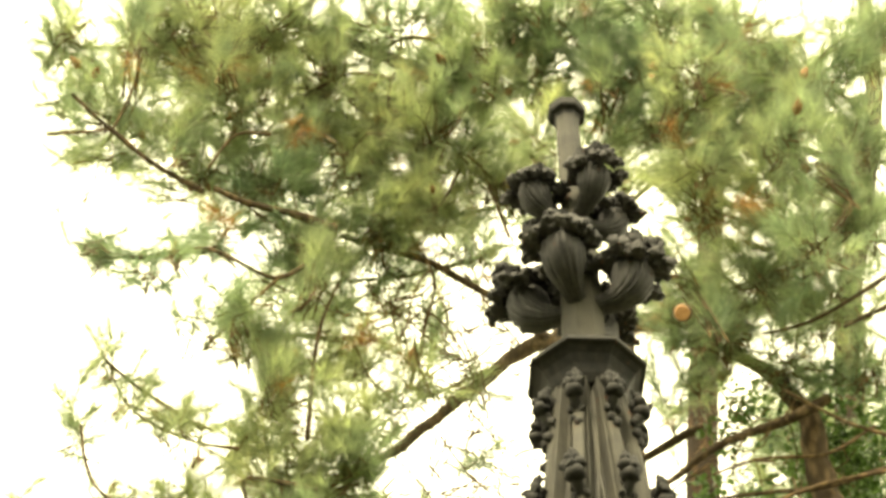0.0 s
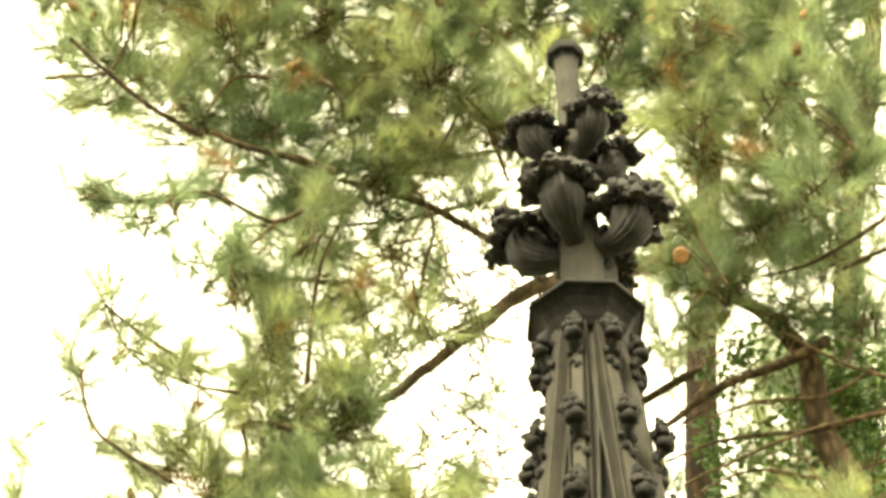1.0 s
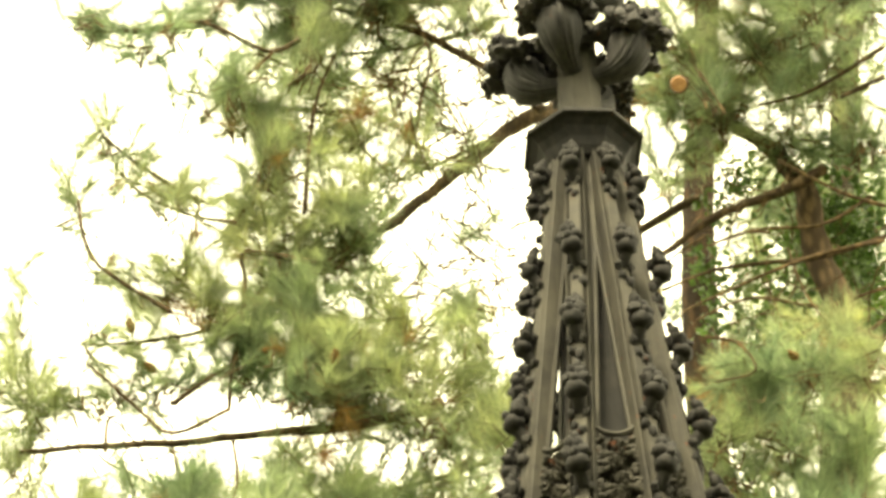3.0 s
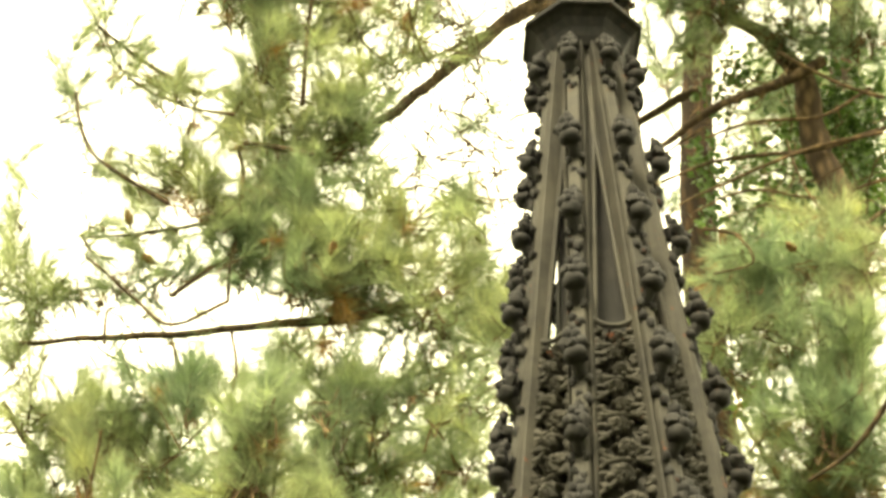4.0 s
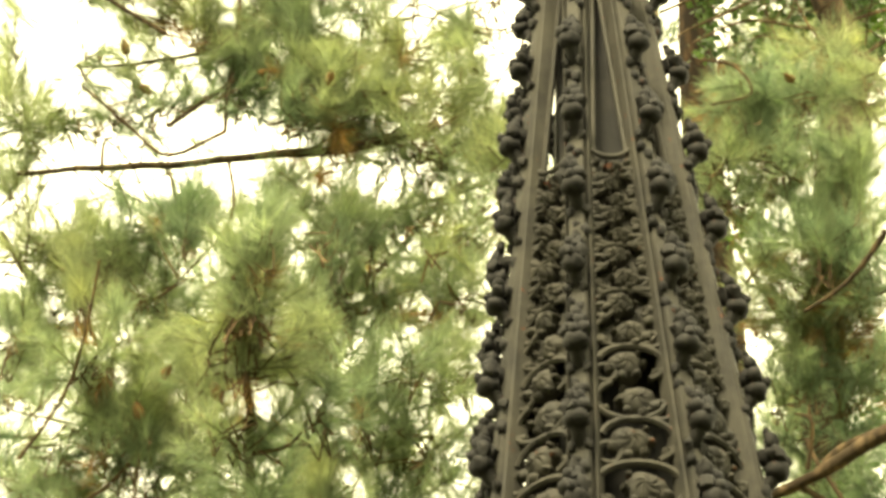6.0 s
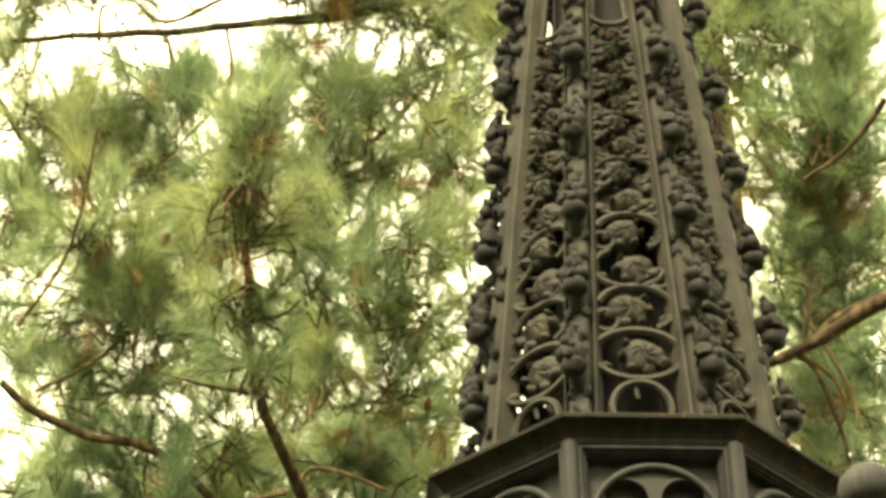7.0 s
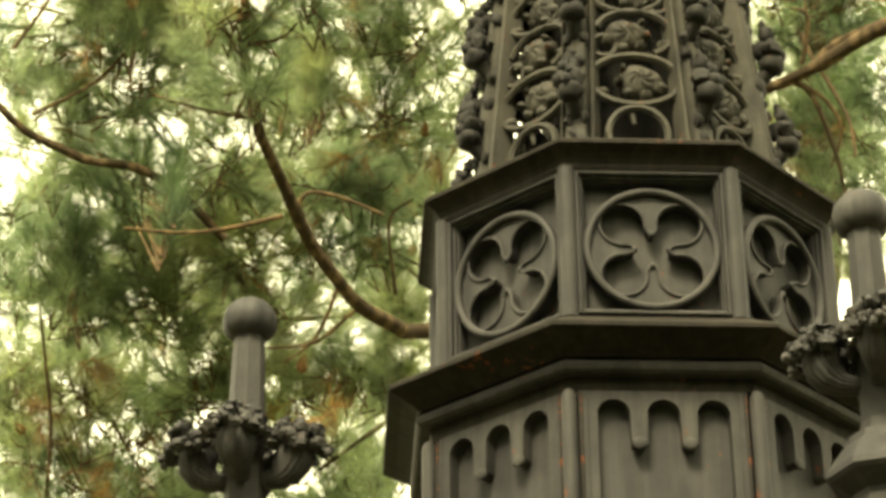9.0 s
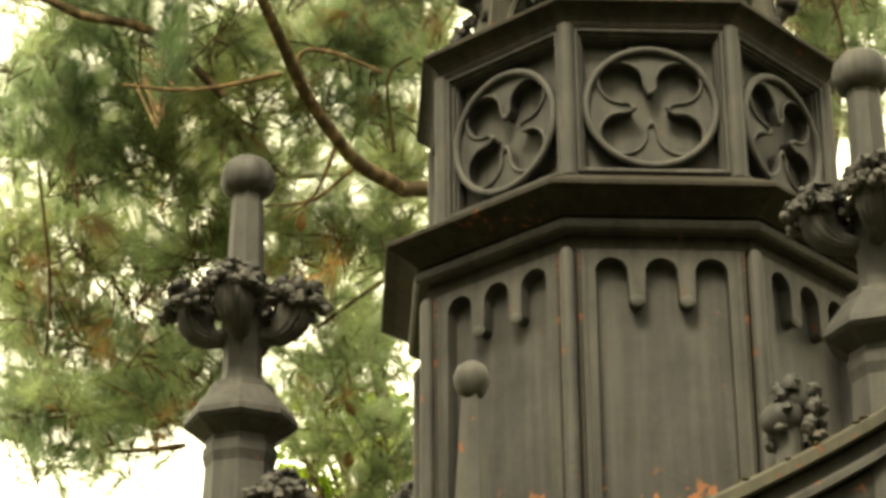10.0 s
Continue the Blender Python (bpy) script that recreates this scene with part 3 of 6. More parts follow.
blob(kb, (0.012, 0, 0.09), (0.036, 0.036, 0.036), 5, 0.25, 12, 8)
for i in range(34):
    a = rk.uniform(0, 6.28)
    h = rk.uniform(0.0, 0.125)
    rr = 0.044 - 0.30 * max(0, h - 0.08)
    q = rk.uniform(0.011, 0.017)
    blob(kb, (0.018 + rr * math.cos(a), rr * math.sin(a), h), (q, q, q), i, 0.7, 9, 7)
KNOB = mesh_of("crocket", kb, IRON, True)
for foot in (G0, G2):
    p = Vector(foot).lerp(Vector(G1), 0.336)
    part("crocket", KNOB, gable, Matrix.Translation((p.x, p.y + 0.07, p.z)) @ Matrix.Scale(1.4, 4))
    mb = Buf()
    for i in range(110):
        q = rk.random()
        p = Vector(foot).lerp(Vector(G1), q)
        w = rk.uniform(0.004, 0.010)
        blob(mb, (p.x, p.y + rk.uniform(0.005, 0.15), p.z - 0.05 * math.sin(math.pi * q)), (w * 1.5, w * 1.5, w * 0.7), i, 0.6, 7, 5)
    part("moss", mesh_of("moss", mb, MOSS, True), gable, label="olive moss cushions")["kind"] = "stuff"


# ---- trees ----
def limb(tree, pts, r0, r1):
    """A tapering branch, smoothed and made uneven, as a part of the tree."""
    P = [Vector(p) for p in pts]
    Q, n = [], len(P)
    for i in range(n - 1):
        a, b, c, d = P[max(i - 1, 0)], P[i], P[i + 1], P[min(i + 2, n - 1)]
        for s in range(4):
            t = s / 4
            Q.append(0.5 * (2 * b + (c - a) * t + (2 * a - 5 * b + 4 * c - d) * t * t + (3 * b - 3 * c + d - a) * t ** 3))
    Q.append(P[-1])
    Q = [q + noise.noise_vector(q * 4.0) * r0 * 0.7 for q in Q]
    R = [(r0 + (r1 - r0) * i / (len(Q) - 1)) * (1 + 0.22 * noise.noise(q * 9.0)) for i, q in enumerate(Q)]
    b = tube(Buf(), Q, R, 8)
    part("branch", mesh_of("branch", b, BARK if r0 > 0.012 else TWIG, True), tree["root"])


def leader(tree, x, y, z, height, lean_x):
    tree["leaders"].append((x, y, z, height, lean_x))


def dry_clump(tree, x, y, z, rx, rz, density):
    tree["dry"].append((x, y, z, rx, rz, density))


def clump(tree, x, y, z, rx, rz, density):
    tree["clumps"].append((x, y, z, rx, rz, density))


def bough(tree, a, b, n, spread, r, density, seed):
    """A drooping bough from a to b with clumps of shoots gathered along it."""
    rnd = random.Random(seed)
    a, b = Vector(a), Vector(b)
    sag = Vector((0, 0, -0.06 * (b - a).length))
    limb(tree, [a.lerp(b, i / 4) + sag * math.sin(math.pi * i / 4) for i in range(5)], 0.016, 0.006)
    for i in range(n):
        s = (i + rnd.random()) / n
        p = a.lerp(b, s) + sag * math.sin(math.pi * s) + Vector((rnd.gauss(0, 1), rnd.gauss(0, 1), rnd.gauss(0, 1))) * spread * 0.6
        q = r * rnd.uniform(0.6, 1.25)
        clump(tree, p.x, p.y, p.z, q, q * rnd.uniform(0.6, 0.95), density)


def soup(name, V, mat, k=3):
    """A mesh of loose faces of k corners from an array of points."""
    n = len(V) // k
    me = bpy.data.meshes.new(name)
    me.vertices.add(len(V))
    me.vertices.foreach_set("co", V.astype(np.float32).ravel())
    me.loops.add(n * k)
    me.loops.foreach_set("vertex_index", np.arange(n * k, dtype=np.int32))
    me.polygons.add(n)
    me.polygons.foreach_set("loop_start", np.arange(0, n * k, k, dtype=np.int32))
    me.materials.append(mat)
    me.update(calc_edges=True)
    return me


def unit(a):
    return a / np.maximum(np.linalg.norm(a, axis=-1, keepdims=True), 1e-9)


def shoots_of(tree, rng, per):
    base, axis = [], []
    for x, y, z, rx, rz, den in tree["clumps"]:
        n = max(3, int(per * den * rx * rz))
        p = rng.normal(size=(n, 3))
        p = unit(p) * rng.random((n, 1)) ** 0.45
        d = unit(p * (1, 1, 0.6) + rng.normal(size=(n, 3)) * 0.5 + (0, -0.1, 0.55))
        base.append(p * (rx, max(rx, rz) * 0.9, rz) + (x, y, z) - d * 0.06)
        axis.append(d)
    for x, y, z, height, lean_x in tree.get("leaders", ()):  # upright tips, thick with needles
        n = int(height / 0.022)
        up = unit(np.array((lean_x, 0, 1.0)) + rng.normal(size=(n, 3)) * 0.16)
        base.append(np.array((x, y, z)) + np.linspace(-0.5, 0.5, n)[:, None] * height * np.array((lean_x, 0, 1.0)) + rng.normal(size=(n, 3)) * 0.02)
        axis.append(up)
    return np.concatenate(base), np.concatenate(axis)


def needles(base, axis, rng, count, length, reach, width):
    """Brushes of needles round shoots; one slim triangle each."""
    S = len(base)
    size = rng.uniform(0.7, 1.2, (S, 1, 1))
    ref = unit(np.cross(axis, rng.normal(size=(S, 3))))
    bi = np.cross(axis, ref)
    s = rng.random((S, count, 1))
    a = rng.random((S, count, 1)) * 2 * np.pi
    spread = np.radians(rng.uniform(42, 70, (S, count, 1)) - 30 * s)
    out = ref[:, None] * np.cos(a) + bi[:, None] * np.sin(a)
    d = axis[:, None] * np.cos(spread) + out * np.sin(spread)
    d[..., 2] -= 0.10 * rng.random((S, count))
    d = unit(d)
    p = base[:, None] + axis[:, None] * (s * reach * size)
    q = p + d * (length * size * rng.uniform(0.75, 1.1, (S, count, 1)))
    w = unit(np.cross(d, rng.normal(size=d.shape))) * width
    return np.stack([p - w, p + w, q], axis=2).reshape(-1, 3)


def twigs(base, axis, tree, rng):
    """A thin stalk under each shoot, bent towards the clump that it grows from."""
    cs = np.array([c[:3] for c in tree["clumps"]])
    back = []
    for b in base:
        c = cs[np.argmin(((cs - b) ** 2).sum(1))]
        back.append(c)
    back = np.array(back)
    mid = base - axis * 0.10 + rng.normal(size=base.shape) * 0.02
    end = mid + (back - mid) * 0.55 + rng.normal(size=base.shape) * 0.03
    tip = base + axis * 0.16
    V = []
    for p, q, r in ((tip, base, 0.003), (base, mid, 0.004), (mid, end, 0.005)):
        d = unit(q - p)
        u = unit(np.cross(d, (0.3, 0.2, 0.9)))
        v = np.cross(d, u)
        ring = [u * r, (-0.5 * u + 0.87 * v) * r, (-0.5 * u - 0.87 * v) * r]
        for i in range(3):
            j = (i + 1) % 3
            V.append(np.stack([p + ring[i], p + ring[j], q + ring[j], q + ring[i]], axis=1))
    return np.concatenate(V).reshape(-1, 4, 3).reshape(-1, 3)


def make_tree(name, label, at, lean_x, height, r0, bark):
    root = tagged(new(name), label, "pine tree", "pines behind the monument")
    root.location = (0, 0, 0)
    b = Buf()
    n = 26
    pts = [Vector((at[0] + lean_x * height * i / n, at[1], height * i / n - 0.05)) + Vector((noise.noise((i * 0.25, r0 * 50, 0)), noise.noise((i * 0.25, 7, r0 * 40)), 0)) * 0.18 * (1 if i else 0) for i in range(n + 1)]
    tube(b, pts, [r0 * (1 - 0.75 * i / n) * (1.5 if i == 0 else 1) * (1 + 0.1 * noise.noise((i * 0.9, 3, 1))) for i in range(n + 1)], 14)
    part("trunk", mesh_of("trunk", b, bark, True), root, label="reddish-brown flaking trunk")
    return {"root": root, "clumps": [], "dry": [], "leaders": []}


def leaf_up(tree, seed, per, count, length, reach, width, mat, dry=0.03, cones=0):
    rng = np.random.default_rng(seed)
    base, axis = shoots_of(tree, rng, per)
    is_dry = rng.random(len(base)) < dry
    part("crown", soup("crown", needles(base[~is_dry], axis[~is_dry], rng, count, length, reach, width), mat), tree["root"], label="long green needles in dense brushes")
    if is_dry.any():
        part("dry_needles", soup("dry_needles", needles(base[is_dry], axis[is_dry] * (1, 1, -0.6), rng, count // 2, length, reach, width), DRY), tree["root"], label="withered orange-brown needles")
    if tree["dry"]:
        db, da = shoots_of({"clumps": tree["dry"]}, rng, per)
        part("dry_tuft", soup("dry_tuft", needles(db, unit(da * (1, 1, -0.7)), rng, count // 2, length, reach * 0.6, width), DRY), tree["root"], label="withered orange-brown needle tufts")["kind"] = "stuff"
    part("twig_spray", soup("twig_spray", twigs(base, axis, tree, rng), TWIG, 4), tree["root"])["kind"] = "stuff"
    # cones and buds at some of the tips
    b = Buf()
    lathe(b, [(0.006, -0.05), (0.022, -0.04), (0.028, -0.02), (0.026, 0.0), (0.018, 0.025), (0.006, 0.045)], 9)
    cone = mesh_of("cone", b, CONE, True)
    for i in rng.choice(len(base), cones, replace=False):
        o = Vector(base[i] + axis[i] * 0.17)
        part("cone", cone, tree["root"], Matrix.Translation(o) @ Vector(axis[i]).to_track_quat("Z", "Y").to_matrix().to_4x4() @ Matrix.Scale(rng.uniform(0.6, 1.0), 4))


leaning_pine = make_tree("pine_tree", "pine with long drooping branches behind the monument", (1.0, 10.6), 0.056, 19, 0.19, BARK_RED)
tall_pine = make_tree("pine_tree", "pine with a reddish trunk wrapped in ivy", (0.70, 10.7), 0.149, 19, 0.18, BARK_RED)
far_pine = make_tree("pine_tree", "darker pine further back in the wood", (1.9, 17.0), 0.0, 22, 0.24, BARK_RED)
limb(leaning_pine, [(0.26, 8.53, 13.02), (-0.04, 8.45, 13.20), (-0.40, 8.38, 13.36), (-0.79, 8.29, 13.53), (-1.15, 8.15, 13.78)], 0.047, 0.027)
limb(leaning_pine, [(0.40, 8.39, 13.34), (0.07, 8.36, 13.42), (-0.17, 8.34, 13.46), (-0.30, 8.36, 13.42), (-0.33, 8.39, 13.35)], 0.017, 0.008)
limb(leaning_pine, [(0.55, 9.01, 11.53), (0.24, 8.93, 11.83), (-0.11, 8.87, 12.04), (-0.43, 8.83, 12.15), (-0.59, 8.81, 12.20)], 0.025, 0.017)
limb(leaning_pine, [(-0.58, 8.57, 11.97), (-0.78, 8.54, 12.04), (-1.05, 8.50, 12.11), (-1.27, 8.46, 12.19)], 0.027, 0.014)
limb(leaning_pine, [(1.57, 9.83, 12.62), (0.76, 9.74, 12.38), (0.58, 9.60, 12.13), (0.32, 9.48, 11.82), (0.12, 9.36, 11.46), (-0.26, 9.26, 10.97), (-0.67, 9.14, 10.51), (-1.00, 8.99, 10.13)], 0.064, 0.019)
limb(leaning_pine, [(0.31, 9.21, 11.53), (-0.07, 9.25, 11.35), (-0.16, 9.24, 11.39)], 0.017, 0.008)
limb(leaning_pine, [(-0.19, 9.09, 11.23), (-0.12, 9.01, 11.55), (-0.06, 8.90, 11.94), (-0.27, 8.77, 12.34)], 0.014, 0.006)
limb(leaning_pine, [(-0.71, 8.76, 10.51), (-0.67, 8.62, 11.12), (-0.56, 8.53, 11.47)], 0.013, 0.007)
limb(leaning_pine, [(-0.64, 8.82, 10.20), (-0.99, 8.79, 10.26), (-0.99, 8.82, 10.09), (-1.00, 8.86, 9.82), (-1.04, 8.89, 9.55), (-1.04, 8.91, 9.31)], 0.014, 0.011)
limb(leaning_pine, [(-1.04, 8.91, 9.31), (-1.31, 8.90, 9.16), (-1.48, 8.87, 9.29), (-1.74, 8.81, 9.53)], 0.012, 0.006)
limb(leaning_pine, [(-1.32, 8.88, 9.33), (-1.01, 8.88, 9.62)], 0.014, 0.010)
limb(leaning_pine, [(-0.01, 9.03, 9.43), (-0.51, 9.03, 9.29), (-0.84, 9.02, 9.25), (-1.32, 8.98, 9.16), (-1.77, 8.94, 9.11), (-2.04, 8.91, 9.06)], 0.030, 0.011)
limb(leaning_pine, [(-1.03, 9.01, 9.21), (-1.01, 9.04, 8.86), (-1.29, 9.18, 8.57)], 0.009, 0.005)
limb(leaning_pine, [(-1.32, 8.98, 9.16), (-1.21, 9.02, 8.82), (-0.97, 9.11, 8.72)], 0.008, 0.005)
limb(leaning_pine, [(-1.63, 8.95, 9.09), (-1.63, 8.94, 9.28), (-1.59, 8.94, 9.31)], 0.010, 0.006)
limb(leaning_pine, [(-1.34, 8.74, 9.80), (-1.40, 8.73, 9.84), (-1.70, 8.66, 10.04), (-1.80, 8.62, 10.23), (-1.84, 8.57, 10.44)], 0.013, 0.007)
limb(leaning_pine, [(-1.32, 8.39, 12.08), (-1.61, 8.30, 12.23), (-1.84, 8.21, 12.42), (-2.07, 8.10, 12.60)], 0.017, 0.010)
limb(leaning_pine, [(-1.84, 8.21, 12.42), (-1.73, 8.11, 12.71), (-1.71, 7.98, 13.02)], 0.010, 0.006)
limb(leaning_pine, [(-2.20, 8.18, 12.34), (-1.84, 8.21, 12.42)], 0.008, 0.008)
limb(leaning_pine, [(-0.74, 8.42, 11.48), (-0.92, 8.43, 11.40), (-1.25, 8.36, 11.56), (-1.64, 8.34, 11.48), (-1.97, 8.28, 11.53)], 0.014, 0.006)
limb(leaning_pine, [(-0.86, 8.43, 11.42), (-1.05, 8.48, 11.20), (-1.25, 8.53, 10.95)], 0.009, 0.006)
limb(leaning_pine, [(-1.04, 8.67, 10.35), (-1.30, 8.64, 10.39), (-1.59, 8.58, 10.55), (-1.74, 8.50, 10.84)], 0.010, 0.006)
limb(leaning_pine, [(-0.96, 8.28, 12.45), (-1.15, 8.27, 12.44), (-1.30, 8.34, 12.22)], 0.011, 0.006)
limb(leaning_pine, [(-0.27, 8.31, 13.01), (-0.53, 8.29, 13.04), (-0.72, 8.32, 12.93)], 0.013, 0.008)
limb(leaning_pine, [(0.37, 8.68, 12.01), (0.18, 8.51, 12.51), (-0.01, 8.61, 12.23), (-0.20, 8.64, 12.12)], 0.011, 0.006)
limb(leaning_pine, [(-0.20, 8.63, 12.46), (-0.59, 8.65, 12.37), (-0.71, 8.69, 12.24)], 0.011, 0.008)
limb(leaning_pine, [(-0.20, 8.41, 12.76), (-0.30, 8.38, 12.83), (-0.30, 8.32, 12.97), (-0.27, 8.29, 13.04)], 0.015, 0.008)
limb(leaning_pine, [(-0.20, 8.47, 12.87), (-0.59, 8.53, 12.71), (-0.72, 8.59, 12.52)], 0.015, 0.008)
limb(leaning_pine, [(0.13, 9.76, 9.69), (0.01, 9.77, 9.57), (-0.27, 9.87, 9.26), (-0.41, 9.94, 9.17)], 0.020, 0.010)
limb(leaning_pine, [(0.01, 9.77, 9.58), (-0.12, 9.93, 9.19), (-0.18, 10.03, 9.05)], 0.015, 0.007)
limb(leaning_pine, [(-1.90, 9.27, 8.65), (-2.01, 9.19, 8.73), (-2.11, 9.07, 8.85)], 0.025, 0.012)
limb(leaning_pine, [(0.56, 9.84, 6.48), (-0.08, 9.66, 6.42), (-0.22, 9.47, 6.36), (-0.44, 9.20, 6.43), (-0.62, 8.88, 6.59), (-0.74, 8.53, 6.77), (-0.78, 8.18, 6.94), (-0.77, 7.86, 7.06), (-0.74, 7.51, 7.20)], 0.040, 0.016)
limb(leaning_pine, [(-0.76, 8.00, 6.85), (-0.63, 8.00, 6.88), (-0.56, 7.96, 6.93)], 0.010, 0.004)
limb(leaning_pine, [(-0.73, 8.33, 6.71), (-0.96, 8.29, 6.74), (-1.16, 8.24, 6.78)], 0.008, 0.005)
limb(leaning_pine, [(-0.63, 9.05, 6.68), (-0.58, 9.01, 6.76), (-0.44, 9.02, 6.75), (-0.25, 9.07, 6.68)], 0.012, 0.006)
limb(leaning_pine, [(-0.68, 9.05, 6.67), (-1.04, 9.06, 6.60), (-1.35, 9.02, 6.60)], 0.012, 0.006)
limb(leaning_pine, [(-0.23, 9.65, 6.45), (-0.36, 9.61, 6.52), (-0.56, 9.67, 6.38), (-0.78, 9.67, 6.35)], 0.011, 0.006)
limb(leaning_pine, [(-0.46, 9.55, 6.61), (-0.56, 9.66, 6.40), (-0.71, 9.70, 6.29)], 0.010, 0.005)
limb(leaning_pine, [(-0.96, 9.43, 6.77), (-1.27, 9.26, 7.01), (-1.57, 9.19, 7.05), (-1.79, 9.11, 7.12), (-1.94, 9.01, 7.22)], 0.023, 0.020)
limb(leaning_pine, [(-1.86, 8.90, 7.43), (-1.63, 8.73, 7.74), (-1.51, 8.44, 8.17)], 0.010, 0.006)
limb(leaning_pine, [(-1.79, 9.06, 7.20), (-1.50, 9.02, 7.35), (-1.30, 8.92, 7.55)], 0.010, 0.005)
limb(leaning_pine, [(-0.21, 9.77, 6.66), (-0.24, 9.61, 6.95), (-0.13, 9.56, 7.04)], 0.009, 0.005)
limb(leaning_pine, [(-0.23, 10.91, 6.59), (-0.62, 11.01, 6.33)], 0.014, 0.008)
limb(leaning_pine, [(-1.93, 10.94, 6.13), (-1.91, 10.78, 6.51), (-1.96, 10.53, 7.01)], 0.011, 0.007)
limb(leaning_pine, [(0.32, 10.24, 7.84), (-0.01, 10.22, 7.88), (-0.52, 10.25, 7.81)], 0.022, 0.014)
limb(leaning_pine, [(-0.24, 10.20, 7.92), (-0.34, 10.33, 7.70), (-0.37, 10.35, 7.65)], 0.011, 0.006)
limb(tall_pine, [(1.88, 8.62, 13.63), (1.73, 8.76, 13.31), (1.54, 8.86, 13.11), (1.21, 8.98, 12.83), (1.05, 9.04, 12.70)], 0.029, 0.014)
limb(tall_pine, [(1.36, 8.13, 13.82), (1.10, 8.37, 13.32), (0.84, 8.61, 12.76)], 0.017, 0.013)
limb(tall_pine, [(2.13, 8.26, 13.35), (1.95, 8.33, 13.23), (1.64, 8.50, 12.90)], 0.015, 0.008)
limb(tall_pine, [(2.06, 9.17, 12.67), (1.71, 9.14, 12.86), (1.45, 9.09, 13.07)], 0.027, 0.017)
limb(tall_pine, [(2.19, 9.08, 12.21), (2.08, 9.07, 12.32), (1.82, 9.08, 12.37)], 0.020, 0.010)
limb(tall_pine, [(2.36, 8.49, 11.42), (2.00, 8.59, 11.22), (1.69, 8.65, 11.15)], 0.014, 0.006)
limb(tall_pine, [(2.35, 8.54, 11.24), (2.11, 8.60, 11.14)], 0.015, 0.009)
limb(tall_pine, [(2.06, 9.01, 11.05), (1.81, 9.07, 10.92), (1.40, 9.13, 10.78), (1.21, 9.18, 10.63), (1.06, 9.20, 10.54)], 0.033, 0.012)
limb(tall_pine, [(1.50, 9.87, 11.68), (1.30, 9.90, 11.60), (1.03, 9.96, 11.41)], 0.033, 0.023)
limb(tall_pine, [(2.28, 8.92, 10.40), (1.79, 9.00, 10.32), (1.21, 9.09, 10.07)], 0.012, 0.007)
limb(tall_pine, [(2.31, 8.88, 10.61), (2.07, 8.89, 10.75), (1.79, 8.87, 10.95)], 0.012, 0.008)
limb(tall_pine, [(2.23, 9.01, 9.82), (1.88, 9.08, 9.65), (1.45, 9.10, 9.80)], 0.013, 0.007)
limb(tall_pine, [(1.27, 9.13, 9.71), (1.44, 9.11, 9.73), (1.52, 9.15, 9.28)], 0.011, 0.006)
limb(tall_pine, [(2.01, 8.38, 7.23), (1.85, 8.44, 7.20), (1.65, 8.53, 7.14), (1.44, 8.62, 7.06), (1.23, 8.68, 7.00)], 0.041, 0.018)
limb(tall_pine, [(1.46, 8.60, 7.07), (1.55, 8.64, 6.99), (1.65, 8.75, 6.78), (1.70, 8.86, 6.57)], 0.014, 0.006)
limb(tall_pine, [(1.51, 8.57, 7.11), (1.53, 8.46, 7.27), (1.46, 8.45, 7.31)], 0.011, 0.005)
limb(tall_pine, [(2.08, 9.12, 8.46), (1.88, 9.17, 8.45), (1.70, 9.29, 8.34)], 0.016, 0.007)
limb(tall_pine, [(2.09, 8.93, 9.01), (1.87, 8.97, 8.94), (1.68, 9.00, 8.75)], 0.014, 0.007)
clump(leaning_pine, -2.14, 8.17, 13.24, 0.23, 0.23, 1.0)
clump(leaning_pine, -1.84, 8.40, 12.77, 0.39, 0.20, 1.0)
clump(leaning_pine, -1.72, 8.20, 13.28, 0.23, 0.20, 1.0)
clump(leaning_pine, -1.43, 8.21, 13.34, 0.44, 0.30, 1.0)
clump(leaning_pine, -1.93, 8.50, 12.46, 0.23, 0.07, 1.0)
clump(leaning_pine, -1.18, 8.42, 12.90, 0.36, 0.26, 1.0)
clump(leaning_pine, -1.00, 8.23, 13.37, 0.44, 0.27, 1.0)
clump(leaning_pine, -1.36, 8.55, 12.49, 0.32, 0.16, 1.0)
clump(leaning_pine, -1.01, 8.61, 12.40, 0.29, 0.29, 1.0)
clump(leaning_pine, -0.84, 8.74, 12.05, 0.19, 0.16, 1.0)
clump(leaning_pine, -0.60, 8.40, 13.03, 0.33, 0.33, 1.0)
clump(leaning_pine, -0.53, 8.59, 12.53, 0.39, 0.29, 1.0)
clump(leaning_pine, -0.68, 8.79, 11.92, 0.19, 0.25, 1.0)
clump(leaning_pine, -0.27, 8.24, 13.43, 0.44, 0.23, 1.0)
clump(leaning_pine, -0.07, 8.54, 12.71, 0.42, 0.33, 1.0)
clump(leaning_pine, 0.16, 8.37, 13.14, 0.36, 0.33, 1.0)
clump(leaning_pine, 0.31, 8.64, 12.42, 0.26, 0.23, 1.0)
clump(leaning_pine, -0.14, 8.70, 12.25, 0.29, 0.16, 1.0)
clump(leaning_pine, -0.33, 8.73, 12.14, 0.29, 0.16, 1.0)
clump(leaning_pine, -0.76, 8.86, 11.67, 0.16, 0.12, 1.0)
clump(leaning_pine, 0.40, 8.23, 13.46, 0.34, 0.24, 1.0)
clump(leaning_pine, -1.86, 8.23, 11.43, 0.14, 0.07, 1.0)
clump(leaning_pine, -1.54, 8.30, 11.33, 0.18, 0.08, 1.0)
clump(leaning_pine, -1.36, 8.29, 11.43, 0.09, 0.04, 1.0)
clump(leaning_pine, -1.12, 8.37, 11.19, 0.09, 0.09, 1.0)
